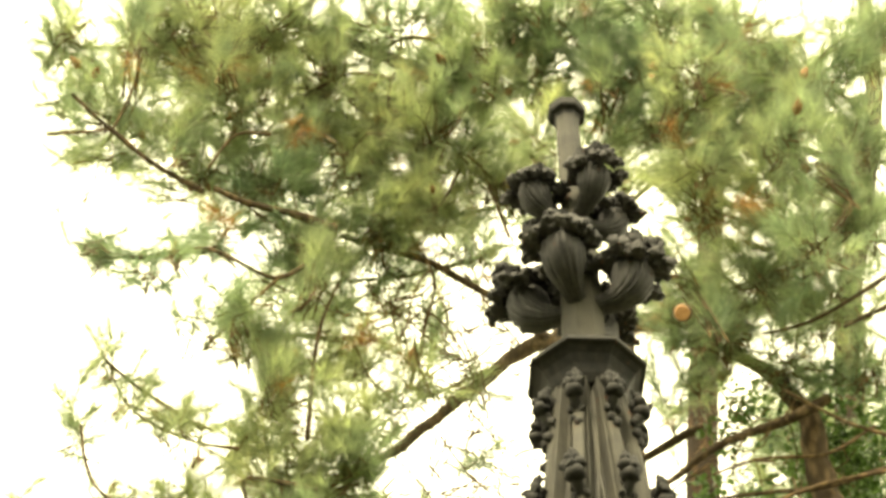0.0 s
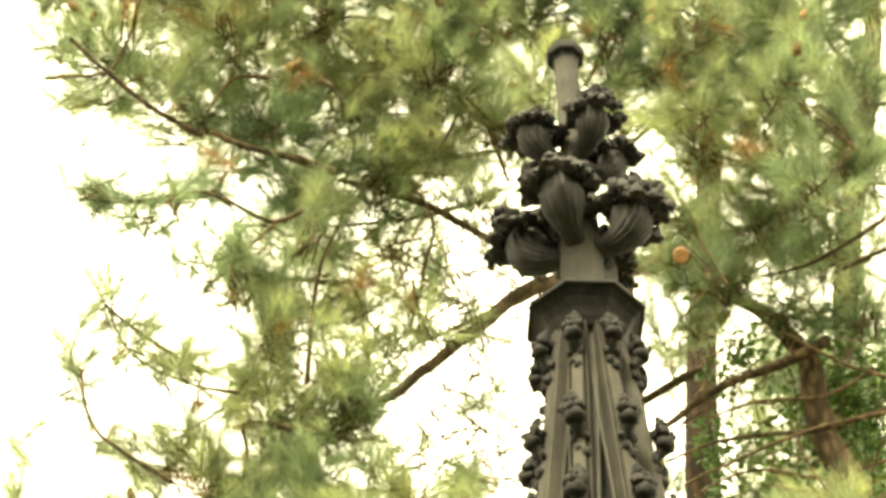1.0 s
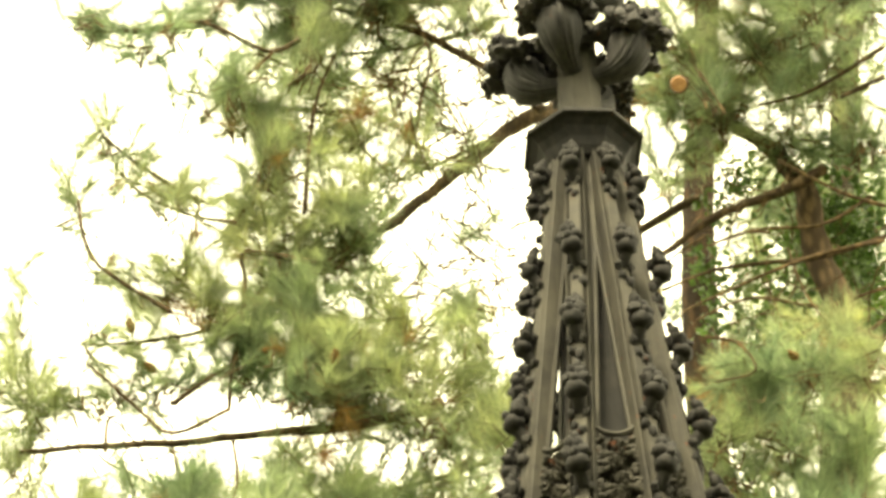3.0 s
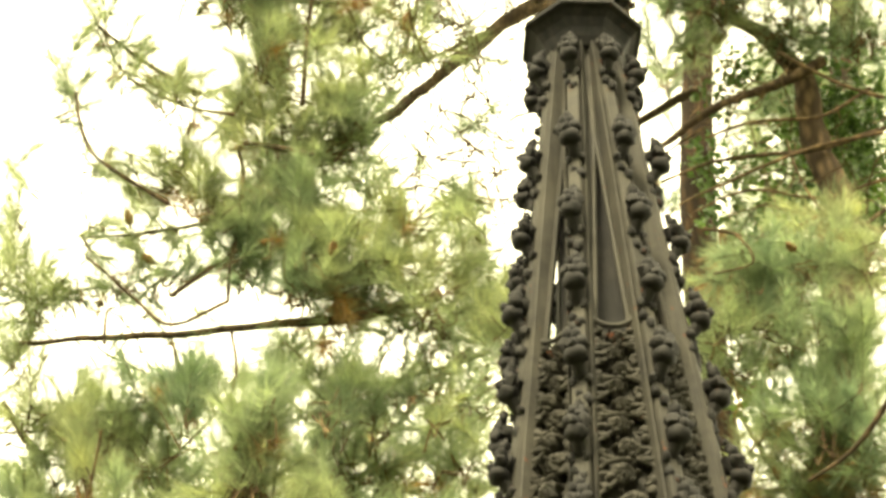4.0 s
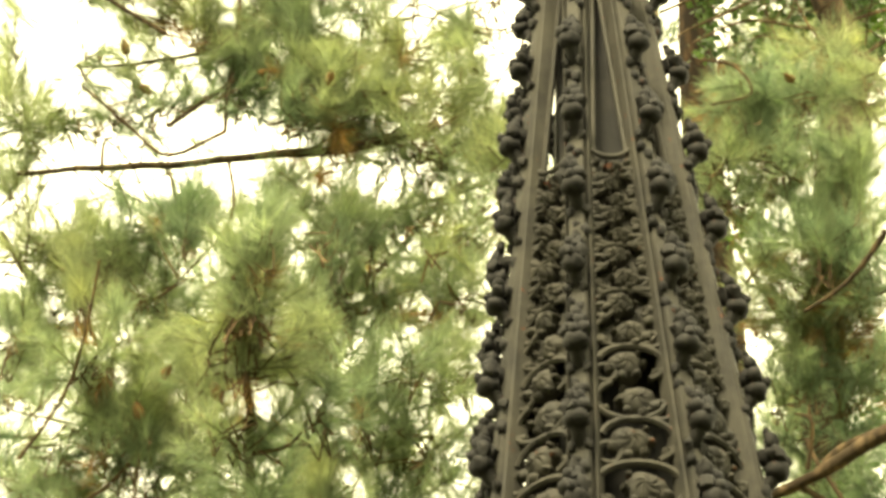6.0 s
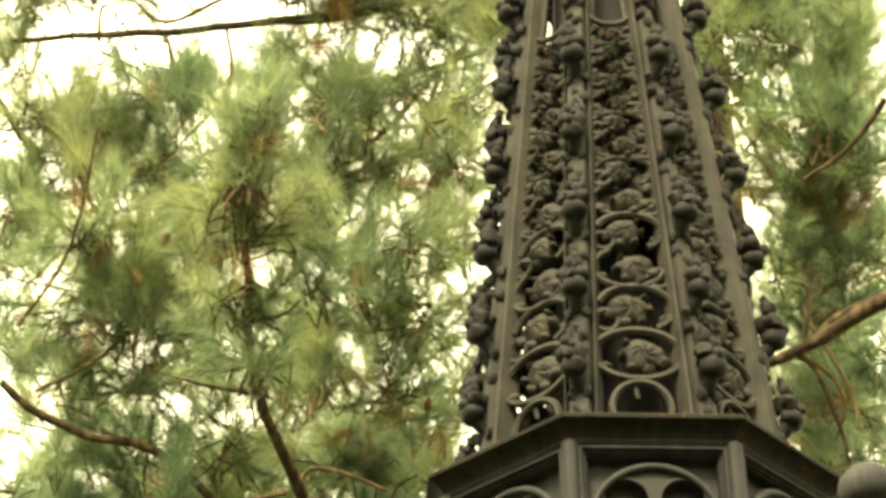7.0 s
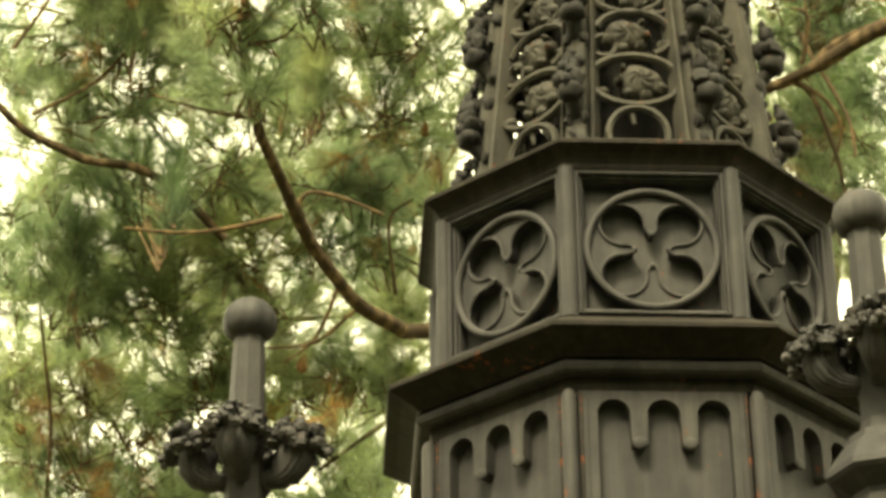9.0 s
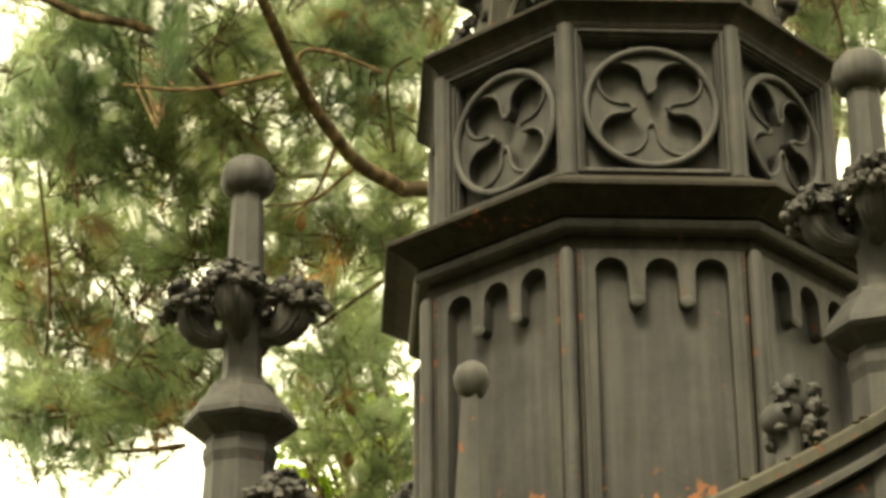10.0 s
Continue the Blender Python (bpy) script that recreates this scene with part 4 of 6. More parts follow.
clump(leaning_pine, -1.27, 8.43, 10.95, 0.13, 0.08, 1.0)
clump(leaning_pine, -1.07, 8.41, 11.08, 0.06, 0.06, 1.0)
clump(leaning_pine, -1.69, 8.43, 10.73, 0.06, 0.13, 1.0)
clump(leaning_pine, -1.60, 8.49, 10.50, 0.10, 0.07, 1.0)
clump(leaning_pine, -1.35, 8.55, 10.37, 0.13, 0.08, 1.0)
clump(leaning_pine, -1.23, 8.58, 10.28, 0.07, 0.07, 1.0)
clump(leaning_pine, -1.01, 8.77, 11.21, 0.18, 0.18, 0.9)
clump(leaning_pine, -0.84, 8.86, 10.87, 0.27, 0.30, 0.9)
clump(leaning_pine, -0.72, 8.95, 10.45, 0.32, 0.26, 0.9)
clump(leaning_pine, -1.04, 8.90, 10.62, 0.12, 0.18, 0.9)
clump(leaning_pine, -0.68, 8.80, 11.18, 0.18, 0.15, 0.9)
clump(leaning_pine, -0.43, 8.82, 11.12, 0.12, 0.09, 0.9)
clump(leaning_pine, -0.37, 8.89, 10.81, 0.18, 0.12, 0.9)
clump(leaning_pine, -0.13, 8.85, 11.02, 0.12, 0.12, 0.9)
clump(leaning_pine, -0.48, 8.97, 10.39, 0.20, 0.12, 0.9)
clump(leaning_pine, -0.88, 8.98, 10.24, 0.23, 0.17, 0.9)
clump(leaning_pine, -1.88, 8.71, 10.65, 0.08, 0.15, 1.0)
clump(leaning_pine, -1.83, 8.76, 10.45, 0.05, 0.12, 1.0)
clump(leaning_pine, -1.77, 8.81, 10.16, 0.12, 0.07, 1.0)
clump(leaning_pine, -1.55, 8.86, 10.06, 0.09, 0.06, 1.0)
clump(leaning_pine, -1.34, 8.85, 10.25, 0.14, 0.12, 1.0)
clump(leaning_pine, -1.30, 8.89, 10.04, 0.20, 0.14, 1.0)
clump(leaning_pine, -1.10, 8.93, 9.82, 0.26, 0.17, 1.0)
clump(leaning_pine, -0.69, 8.94, 9.97, 0.20, 0.20, 1.0)
clump(leaning_pine, -0.68, 8.98, 9.70, 0.31, 0.23, 1.0)
clump(leaning_pine, -0.37, 9.01, 9.60, 0.25, 0.17, 1.0)
clump(leaning_pine, -0.01, 9.02, 9.53, 0.25, 0.14, 1.0)
clump(leaning_pine, 0.20, 8.96, 10.01, 0.11, 0.09, 1.0)
clump(leaning_pine, 0.16, 9.00, 9.73, 0.17, 0.11, 1.0)
clump(leaning_pine, 0.24, 9.04, 9.36, 0.14, 0.17, 1.0)
clump(leaning_pine, -0.07, 9.04, 9.33, 0.25, 0.17, 1.0)
clump(leaning_pine, -0.56, 9.02, 9.39, 0.28, 0.17, 1.0)
clump(leaning_pine, -0.96, 8.97, 9.62, 0.17, 0.17, 1.0)
clump(leaning_pine, -0.54, 8.85, 10.56, 0.15, 0.15, 1.0)
clump(leaning_pine, -0.15, 8.98, 9.84, 0.14, 0.09, 1.0)
clump(leaning_pine, -0.26, 8.95, 10.01, 0.09, 0.09, 1.0)
clump(leaning_pine, -2.11, 8.79, 10.04, 0.04, 0.14, 1.0)
clump(leaning_pine, -2.12, 8.82, 9.74, 0.07, 0.14, 1.0)
clump(leaning_pine, -2.09, 8.86, 9.47, 0.10, 0.17, 1.0)
clump(leaning_pine, -1.98, 8.89, 9.28, 0.14, 0.14, 1.0)
clump(leaning_pine, -1.80, 8.91, 9.40, 0.11, 0.11, 1.0)
clump(leaning_pine, -1.59, 8.93, 9.48, 0.20, 0.08, 1.0)
clump(leaning_pine, -1.37, 8.94, 9.53, 0.17, 0.11, 1.0)
clump(leaning_pine, -1.73, 8.89, 9.64, 0.07, 0.07, 1.0)
clump(leaning_pine, -2.02, 8.99, 9.04, 0.14, 0.14, 1.0)
clump(leaning_pine, -1.78, 9.11, 8.73, 0.24, 0.16, 1.0)
clump(leaning_pine, -1.41, 9.08, 8.87, 0.30, 0.11, 1.0)
clump(leaning_pine, -1.54, 9.18, 8.68, 0.24, 0.14, 1.0)
clump(leaning_pine, -1.89, 9.30, 8.44, 0.24, 0.22, 1.0)
clump(leaning_pine, -1.17, 9.10, 8.92, 0.16, 0.11, 1.0)
clump(leaning_pine, -0.60, 9.14, 8.87, 0.22, 0.14, 1.0)
clump(leaning_pine, -0.39, 9.20, 8.81, 0.14, 0.08, 1.0)
clump(leaning_pine, -0.52, 9.35, 8.62, 0.24, 0.22, 1.0)
clump(leaning_pine, -0.78, 9.12, 9.05, 0.19, 0.11, 1.0)
clump(leaning_pine, -0.01, 9.39, 8.58, 0.16, 0.24, 1.0)
clump(leaning_pine, -1.44, 9.29, 8.56, 0.22, 0.16, 1.0)
clump(leaning_pine, -1.15, 9.43, 8.42, 0.24, 0.22, 1.0)
clump(leaning_pine, 0.10, 9.18, 8.85, 0.11, 0.16, 1.0)
clump(leaning_pine, -0.28, 9.39, 8.58, 0.19, 0.14, 1.0)
clump(leaning_pine, -0.17, 9.16, 8.91, 0.08, 0.08, 1.0)
clump(leaning_pine, -1.99, 9.06, 8.73, 0.11, 0.08, 1.0)
clump(leaning_pine, -0.71, 7.40, 7.35, 0.10, 0.13, 1.0)
clump(leaning_pine, -0.76, 7.61, 7.24, 0.15, 0.15, 1.0)
clump(leaning_pine, -0.86, 7.80, 7.13, 0.13, 0.13, 0.9)
clump(leaning_pine, -0.66, 7.80, 7.16, 0.13, 0.13, 0.9)
clump(leaning_pine, -0.81, 7.95, 6.93, 0.18, 0.13, 1.0)
clump(leaning_pine, -0.50, 8.01, 7.05, 0.14, 0.14, 0.9)
clump(leaning_pine, -0.76, 8.25, 6.83, 0.21, 0.14, 0.9)
clump(leaning_pine, -1.56, 8.86, 7.93, 0.28, 0.20, 0.8)
clump(leaning_pine, -1.70, 9.06, 7.59, 0.15, 0.15, 0.8)
clump(leaning_pine, -1.38, 9.05, 7.70, 0.26, 0.23, 0.8)
clump(leaning_pine, -1.15, 9.00, 7.82, 0.23, 0.18, 0.8)
clump(leaning_pine, -0.57, 8.94, 7.99, 0.23, 0.20, 0.8)
clump(leaning_pine, -0.42, 9.12, 7.74, 0.28, 0.23, 0.8)
clump(leaning_pine, -0.17, 8.98, 7.95, 0.20, 0.18, 0.8)
clump(leaning_pine, -0.08, 9.20, 7.63, 0.18, 0.23, 0.8)
clump(leaning_pine, -1.36, 9.26, 7.38, 0.33, 0.20, 0.8)
clump(leaning_pine, -1.70, 9.25, 7.30, 0.15, 0.13, 0.8)
clump(leaning_pine, -0.57, 9.31, 7.43, 0.28, 0.20, 0.8)
clump(leaning_pine, -0.22, 9.38, 7.35, 0.23, 0.20, 0.8)
clump(leaning_pine, -1.75, 9.40, 7.05, 0.15, 0.10, 0.8)
clump(leaning_pine, -1.37, 9.44, 7.07, 0.28, 0.18, 0.8)
clump(leaning_pine, -1.00, 9.44, 7.16, 0.28, 0.20, 0.8)
clump(leaning_pine, -1.10, 9.20, 7.52, 0.20, 0.15, 0.8)
clump(leaning_pine, -1.80, 9.78, 6.97, 0.24, 0.18, 0.9)
clump(leaning_pine, -1.36, 9.85, 6.97, 0.32, 0.21, 0.9)
clump(leaning_pine, -0.95, 9.90, 6.97, 0.29, 0.18, 0.9)
clump(leaning_pine, -0.50, 9.77, 7.25, 0.24, 0.18, 0.9)
clump(leaning_pine, -0.58, 9.92, 6.98, 0.16, 0.16, 0.9)
clump(leaning_pine, -0.30, 9.95, 6.96, 0.18, 0.18, 0.9)
clump(leaning_pine, -1.70, 9.93, 6.73, 0.32, 0.21, 0.9)
clump(leaning_pine, -1.26, 9.99, 6.72, 0.32, 0.21, 0.9)
clump(leaning_pine, -0.80, 10.03, 6.74, 0.21, 0.16, 0.9)
clump(leaning_pine, -0.42, 10.18, 6.48, 0.21, 0.18, 0.9)
clump(leaning_pine, -1.05, 10.12, 6.52, 0.26, 0.16, 0.9)
clump(leaning_pine, -0.69, 10.20, 6.41, 0.26, 0.18, 0.9)
clump(leaning_pine, -0.24, 10.22, 6.41, 0.13, 0.16, 0.9)
clump(leaning_pine, -2.07, 10.85, 6.78, 0.17, 0.23, 1.0)
clump(leaning_pine, -1.77, 10.92, 6.75, 0.26, 0.23, 1.0)
clump(leaning_pine, -1.44, 11.00, 6.67, 0.23, 0.20, 1.0)
clump(leaning_pine, -2.02, 11.03, 6.41, 0.23, 0.20, 1.0)
clump(leaning_pine, -1.72, 11.13, 6.29, 0.23, 0.17, 1.0)
clump(leaning_pine, -0.63, 11.13, 6.56, 0.23, 0.17, 1.0)
clump(leaning_pine, -1.53, 11.24, 6.10, 0.20, 0.14, 1.0)
clump(leaning_pine, -2.05, 11.19, 6.02, 0.14, 0.14, 1.0)
clump(leaning_pine, -1.28, 11.15, 6.39, 0.17, 0.14, 1.0)
clump(leaning_pine, -1.88, 11.28, 5.84, 0.23, 0.09, 1.0)
clump(leaning_pine, -0.52, 11.24, 6.30, 0.17, 0.11, 1.0)
clump(tall_pine, 0.77, 8.33, 13.47, 0.37, 0.27, 1.1)
clump(tall_pine, 1.09, 8.45, 13.13, 0.30, 0.30, 1.1)
clump(tall_pine, 1.31, 8.29, 13.47, 0.34, 0.27, 1.1)
clump(tall_pine, 1.24, 8.56, 12.83, 0.20, 0.20, 1.1)
clump(tall_pine, 1.73, 8.30, 13.36, 0.37, 0.27, 1.1)
clump(tall_pine, 1.69, 8.55, 12.75, 0.30, 0.23, 1.1)
clump(tall_pine, 2.10, 8.39, 13.03, 0.37, 0.33, 1.1)
clump(tall_pine, 2.48, 8.26, 13.23, 0.24, 0.27, 1.1)
clump(tall_pine, 2.32, 8.54, 12.57, 0.29, 0.26, 1.1)
clump(tall_pine, 1.47, 8.73, 12.30, 0.23, 0.26, 1.1)
clump(tall_pine, 1.94, 8.70, 12.25, 0.32, 0.19, 1.1)
clump(tall_pine, 2.33, 8.69, 12.10, 0.23, 0.23, 1.1)
clump(tall_pine, 1.27, 8.95, 11.63, 0.19, 0.19, 1.1)
clump(tall_pine, 1.51, 8.97, 11.47, 0.25, 0.19, 1.1)
clump(tall_pine, 1.75, 8.86, 11.81, 0.35, 0.19, 1.1)
clump(tall_pine, 2.13, 8.87, 11.58, 0.28, 0.19, 1.1)
clump(tall_pine, 2.28, 8.95, 11.20, 0.19, 0.15, 1.1)
clump(tall_pine, 1.86, 8.98, 11.29, 0.25, 0.12, 1.1)
clump(tall_pine, 0.56, 8.47, 13.15, 0.20, 0.20, 1.1)
clump(tall_pine, 0.97, 8.61, 12.74, 0.16, 0.20, 1.1)
clump(tall_pine, 1.44, 8.65, 9.21, 0.16, 0.16, 0.8)
clump(tall_pine, 1.76, 8.62, 9.18, 0.22, 0.16, 0.8)
clump(tall_pine, 2.00, 8.59, 9.25, 0.14, 0.16, 0.8)
clump(tall_pine, 1.87, 8.64, 8.78, 0.21, 0.21, 0.8)
clump(tall_pine, 1.59, 8.67, 8.84, 0.13, 0.13, 0.8)
clump(tall_pine, 1.69, 8.76, 8.37, 0.23, 0.21, 0.8)
clump(tall_pine, 1.49, 8.77, 8.41, 0.10, 0.16, 0.8)
clump(tall_pine, 1.92, 8.81, 8.24, 0.16, 0.21, 0.8)
clump(tall_pine, 1.66, 9.00, 8.06, 0.21, 0.18, 0.8)
clump(tall_pine, 1.94, 9.05, 7.90, 0.10, 0.16, 0.8)
clump(tall_pine, 1.79, 9.13, 7.83, 0.16, 0.13, 0.8)
clump(tall_pine, 1.52, 9.12, 7.92, 0.10, 0.16, 0.8)
clump(tall_pine, 1.84, 9.44, 7.33, 0.18, 0.16, 0.8)
clump(tall_pine, 1.95, 9.33, 7.47, 0.13, 0.16, 0.8)
clump(tall_pine, 1.63, 9.50, 7.31, 0.13, 0.13, 0.8)
clump(tall_pine, 1.94, 9.58, 7.06, 0.13, 0.21, 0.8)
clump(tall_pine, 1.74, 9.62, 7.06, 0.13, 0.10, 0.8)
clump(tall_pine, 1.92, 9.75, 6.77, 0.13, 0.16, 0.8)
clump(tall_pine, 1.31, 8.69, 8.90, 0.11, 0.13, 0.8)
clump(far_pine, -2.02, 11.96, 17.82, 1.18, 0.75, 0.7)
clump(far_pine, -0.61, 12.19, 17.47, 1.21, 0.74, 0.7)
clump(far_pine, 1.00, 12.29, 17.19, 1.11, 0.74, 0.7)
clump(far_pine, 2.41, 12.03, 17.60, 1.03, 0.94, 0.7)
clump(far_pine, 3.11, 12.42, 16.24, 0.72, 0.81, 0.7)
clump(far_pine, 2.08, 12.60, 15.99, 0.63, 0.45, 0.7)
clump(far_pine, -0.96, 12.95, 14.77, 0.47, 0.47, 0.7)
clump(far_pine, 2.96, 12.84, 14.58, 0.60, 0.52, 1.1)
clump(far_pine, 2.52, 13.09, 13.27, 0.62, 0.45, 1.1)
clump(far_pine, 2.73, 13.16, 12.01, 0.55, 0.63, 1.1)
clump(far_pine, 2.72, 13.86, 11.06, 0.55, 0.63, 1.1)
clump(far_pine, 2.80, 14.47, 10.07, 0.47, 0.63, 1.1)
clump(far_pine, -1.12, 13.63, 11.69, 1.19, 0.43, 1.1)
clump(far_pine, -1.90, 14.03, 11.01, 1.27, 0.43, 1.1)
clump(far_pine, -0.72, 14.64, 10.21, 1.03, 0.59, 1.1)
clump(far_pine, -2.28, 14.71, 9.81, 0.99, 0.59, 1.1)
clump(far_pine, -1.31, 15.18, 9.15, 1.19, 0.59, 1.1)
clump(far_pine, -2.47, 15.31, 8.57, 0.63, 0.47, 1.1)
clump(far_pine, 0.46, 13.29, 12.42, 0.64, 0.64, 1.1)
clump(far_pine, -0.64, 15.67, 8.16, 0.47, 0.43, 1.1)
limb(tall_pine, [(2.07, 9.41, 9.49), (2.06, 9.35, 10.13), (2.04, 9.28, 10.63), (2.01, 9.22, 10.98), (1.87, 9.17, 11.27), (1.70, 9.14, 11.47), (1.53, 9.12, 11.63)], 0.107, 0.025)
clump(tall_pine, 1.47, 8.83, 9.08, 0.16, 0.16, 0.8)
clump(tall_pine, 1.34, 8.86, 8.80, 0.11, 0.13, 0.8)
clump(tall_pine, 1.50, 8.85, 8.78, 0.16, 0.13, 0.8)
clump(tall_pine, 1.67, 8.80, 9.20, 0.16, 0.14, 0.8)
clump(tall_pine, 1.89, 8.74, 9.57, 0.17, 0.14, 0.8)
clump(tall_pine, 1.44, 9.11, 8.30, 0.11, 0.16, 0.8)
clump(tall_pine, 1.62, 9.06, 8.33, 0.16, 0.16, 0.8)
clump(tall_pine, 1.87, 9.12, 8.18, 0.16, 0.16, 0.8)
clump(tall_pine, 1.62, 9.39, 7.86, 0.11, 0.16, 0.8)
clump(tall_pine, 1.72, 9.54, 7.60, 0.11, 0.13, 0.8)
clump(tall_pine, 1.82, 9.41, 7.77, 0.16, 0.13, 0.8)
clump(tall_pine, 1.88, 8.87, 8.51, 0.16, 0.16, 0.8)
clump(tall_pine, 1.90, 8.14, 12.06, 0.25, 0.22, 0.8)
clump(tall_pine, 1.41, 7.99, 12.59, 0.25, 0.25, 0.8)
clump(tall_pine, 1.38, 8.20, 12.04, 0.19, 0.16, 0.8)
clump(tall_pine, 1.99, 8.33, 11.43, 0.24, 0.18, 0.8)
clump(tall_pine, 1.25, 8.42, 11.40, 0.15, 0.15, 0.8)
clump(tall_pine, 0.98, 8.27, 11.94, 0.12, 0.15, 0.8)
clump(tall_pine, 0.55, 8.19, 12.20, 0.16, 0.19, 0.8)
clump(leaning_pine, 0.09, 9.34, 8.14, 0.13, 0.16, 1.1)
clump(leaning_pine, 0.15, 9.55, 7.82, 0.11, 0.19, 1.1)
clump(leaning_pine, 0.04, 9.76, 7.49, 0.11, 0.19, 1.1)
clump(leaning_pine, -0.01, 9.94, 7.19, 0.11, 0.16, 1.1)
clump(leaning_pine, -0.17, 10.15, 6.79, 0.13, 0.16, 1.1)
clump(leaning_pine, -0.24, 10.27, 6.55, 0.13, 0.13, 1.1)
clump(leaning_pine, -0.32, 9.86, 7.31, 0.16, 0.16, 1.1)
clump(leaning_pine, 0.12, 9.12, 8.44, 0.11, 0.13, 1.1)
clump(leaning_pine, -0.06, 8.98, 8.63, 0.08, 0.08, 1.1)
clump(leaning_pine, 0.31, 8.90, 9.02, 0.11, 0.16, 1.1)
clump(leaning_pine, -1.99, 9.09, 8.19, 0.11, 0.16, 1.1)
clump(leaning_pine, -1.94, 9.47, 7.65, 0.11, 0.11, 1.1)
clump(leaning_pine, -1.99, 9.92, 6.84, 0.11, 0.21, 1.1)
clump(leaning_pine, -1.19, 10.29, 6.37, 0.21, 0.16, 1.1)
clump(leaning_pine, -0.93, 10.32, 6.35, 0.16, 0.13, 1.1)
clump(leaning_pine, -0.88, 9.90, 7.18, 0.16, 0.13, 1.1)
clump(leaning_pine, -1.74, 10.47, 5.76, 0.19, 0.13, 1.1)
clump(leaning_pine, -1.32, 10.44, 5.97, 0.16, 0.13, 1.1)
dry_clump(leaning_pine, -1.18, 8.36, 11.87, 0.12, 0.07, 0.8)
dry_clump(leaning_pine, -0.79, 8.18, 12.45, 0.04, 0.06, 0.8)
dry_clump(leaning_pine, -0.58, 8.96, 9.06, 0.05, 0.08, 0.8)
dry_clump(leaning_pine, -0.40, 8.63, 11.13, 0.06, 0.06, 0.8)
dry_clump(leaning_pine, -1.24, 8.83, 9.87, 0.08, 0.06, 0.8)
dry_clump(leaning_pine, -1.67, 10.22, 6.60, 0.08, 0.05, 0.8)
dry_clump(leaning_pine, -1.90, 10.29, 6.37, 0.08, 0.05, 0.8)
dry_clump(tall_pine, 1.83, 8.91, 8.31, 0.16, 0.13, 0.9)
dry_clump(tall_pine, 1.87, 8.67, 9.47, 0.08, 0.07, 0.9)
dry_clump(tall_pine, 1.54, 8.74, 9.11, 0.11, 0.05, 0.9)
dry_clump(tall_pine, 1.34, 8.75, 9.19, 0.05, 0.05, 0.9)
dry_clump(tall_pine, 1.59, 8.18, 11.73, 0.06, 0.05, 0.9)
dry_clump(tall_pine, 1.86, 9.68, 7.12, 0.08, 0.05, 0.9)
dry_clump(tall_pine, 1.66, 8.77, 8.53, 0.08, 0.05, 0.9)
dry_clump(tall_pine, 1.60, 9.52, 7.47, 0.08, 0.11, 0.9)
dry_clump(tall_pine, 1.56, 9.63, 7.30, 0.07, 0.07, 0.9)
dry_clump(tall_pine, 1.96, 9.01, 8.13, 0.08, 0.11, 0.9)
clump(leaning_pine, 0.80, 10.31, 8.80, 0.26, 0.26, 0.8)
clump(leaning_pine, 1.16, 10.36, 8.68, 0.23, 0.26, 0.8)
clump(leaning_pine, 0.86, 10.66, 8.26, 0.29, 0.26, 0.8)
clump(leaning_pine, 1.30, 10.66, 8.19, 0.26, 0.23, 0.8)
clump(leaning_pine, 0.58, 10.47, 8.59, 0.18, 0.23, 0.8)
clump(leaning_pine, 1.50, 10.49, 8.42, 0.18, 0.23, 0.8)
leader(leaning_pine, -0.72, 7.45, 7.28, 0.36, 0.02)
leader(leaning_pine, -0.73, 7.48, 7.30, 0.38, 0.28)
leader(leaning_pine, -0.74, 7.50, 7.30, 0.36, -0.28)
leader(leaning_pine, -0.76, 7.67, 7.15, 0.30, 0.00)
leader(leaning_pine, -0.68, 8.44, 11.41, 0.34, 0.05)
leader(leaning_pine, -0.69, 8.80, 9.76, 0.38, -0.05)
leader(leaning_pine, -0.72, 8.84, 9.42, 0.31, 0.10)
leader(leaning_pine, -1.66, 8.82, 8.30, 0.33, -0.10)
leader(leaning_pine, -0.36, 8.90, 7.71, 0.31, 0.10)
leader(leaning_pine, -1.33, 8.96, 7.49, 0.28, 0.15)
leader(leaning_pine, -0.92, 8.65, 10.91, 0.44, 0.00)
leader(leaning_pine, -1.45, 8.19, 12.29, 0.31, 0.10)
leader(leaning_pine, -1.71, 7.84, 12.82, 0.32, -0.05)
leader(leaning_pine, -1.21, 8.02, 12.79, 0.28, 0.05)
leader(leaning_pine, 0.12, 8.29, 12.81, 0.36, 0.15)
leader(leaning_pine, -1.19, 8.90, 8.62, 0.27, -0.10)
leader(leaning_pine, -0.48, 8.93, 8.67, 0.30, 0.10)
leader(leaning_pine, -1.51, 8.96, 7.62, 0.29, -0.15)
leader(leaning_pine, -0.56, 9.05, 7.27, 0.28, 0.00)
leader(leaning_pine, -1.18, 9.19, 6.75, 0.31, 0.10)
leader(leaning_pine, -1.65, 9.64, 6.63, 0.32, -0.10)
leader(tall_pine, 1.27, 8.22, 12.59, 0.36, 0.10)
leader(tall_pine, 2.00, 8.11, 12.38, 0.36, -0.10)
leader(tall_pine, 2.20, 8.26, 11.91, 0.31, 0.05)
leader(tall_pine, 1.41, 8.49, 11.11, 0.30, -0.20)
leader(tall_pine, 1.47, 8.59, 8.98, 0.30, 0.05)
leader(tall_pine, 1.70, 8.65, 8.34, 0.29, 0.00)
leader(tall_pine, 1.89, 8.57, 8.58, 0.29, 0.10)
leader(tall_pine, 1.65, 9.01, 7.88, 0.29, 0.10)
leader(tall_pine, 1.64, 8.06, 12.90, 0.33, 0.10)
leader(tall_pine, 0.91, 8.22, 12.92, 0.33, -0.10)
clump(leaning_pine, -0.52, 9.11, 11.85, 0.16, 0.16, 0.6)
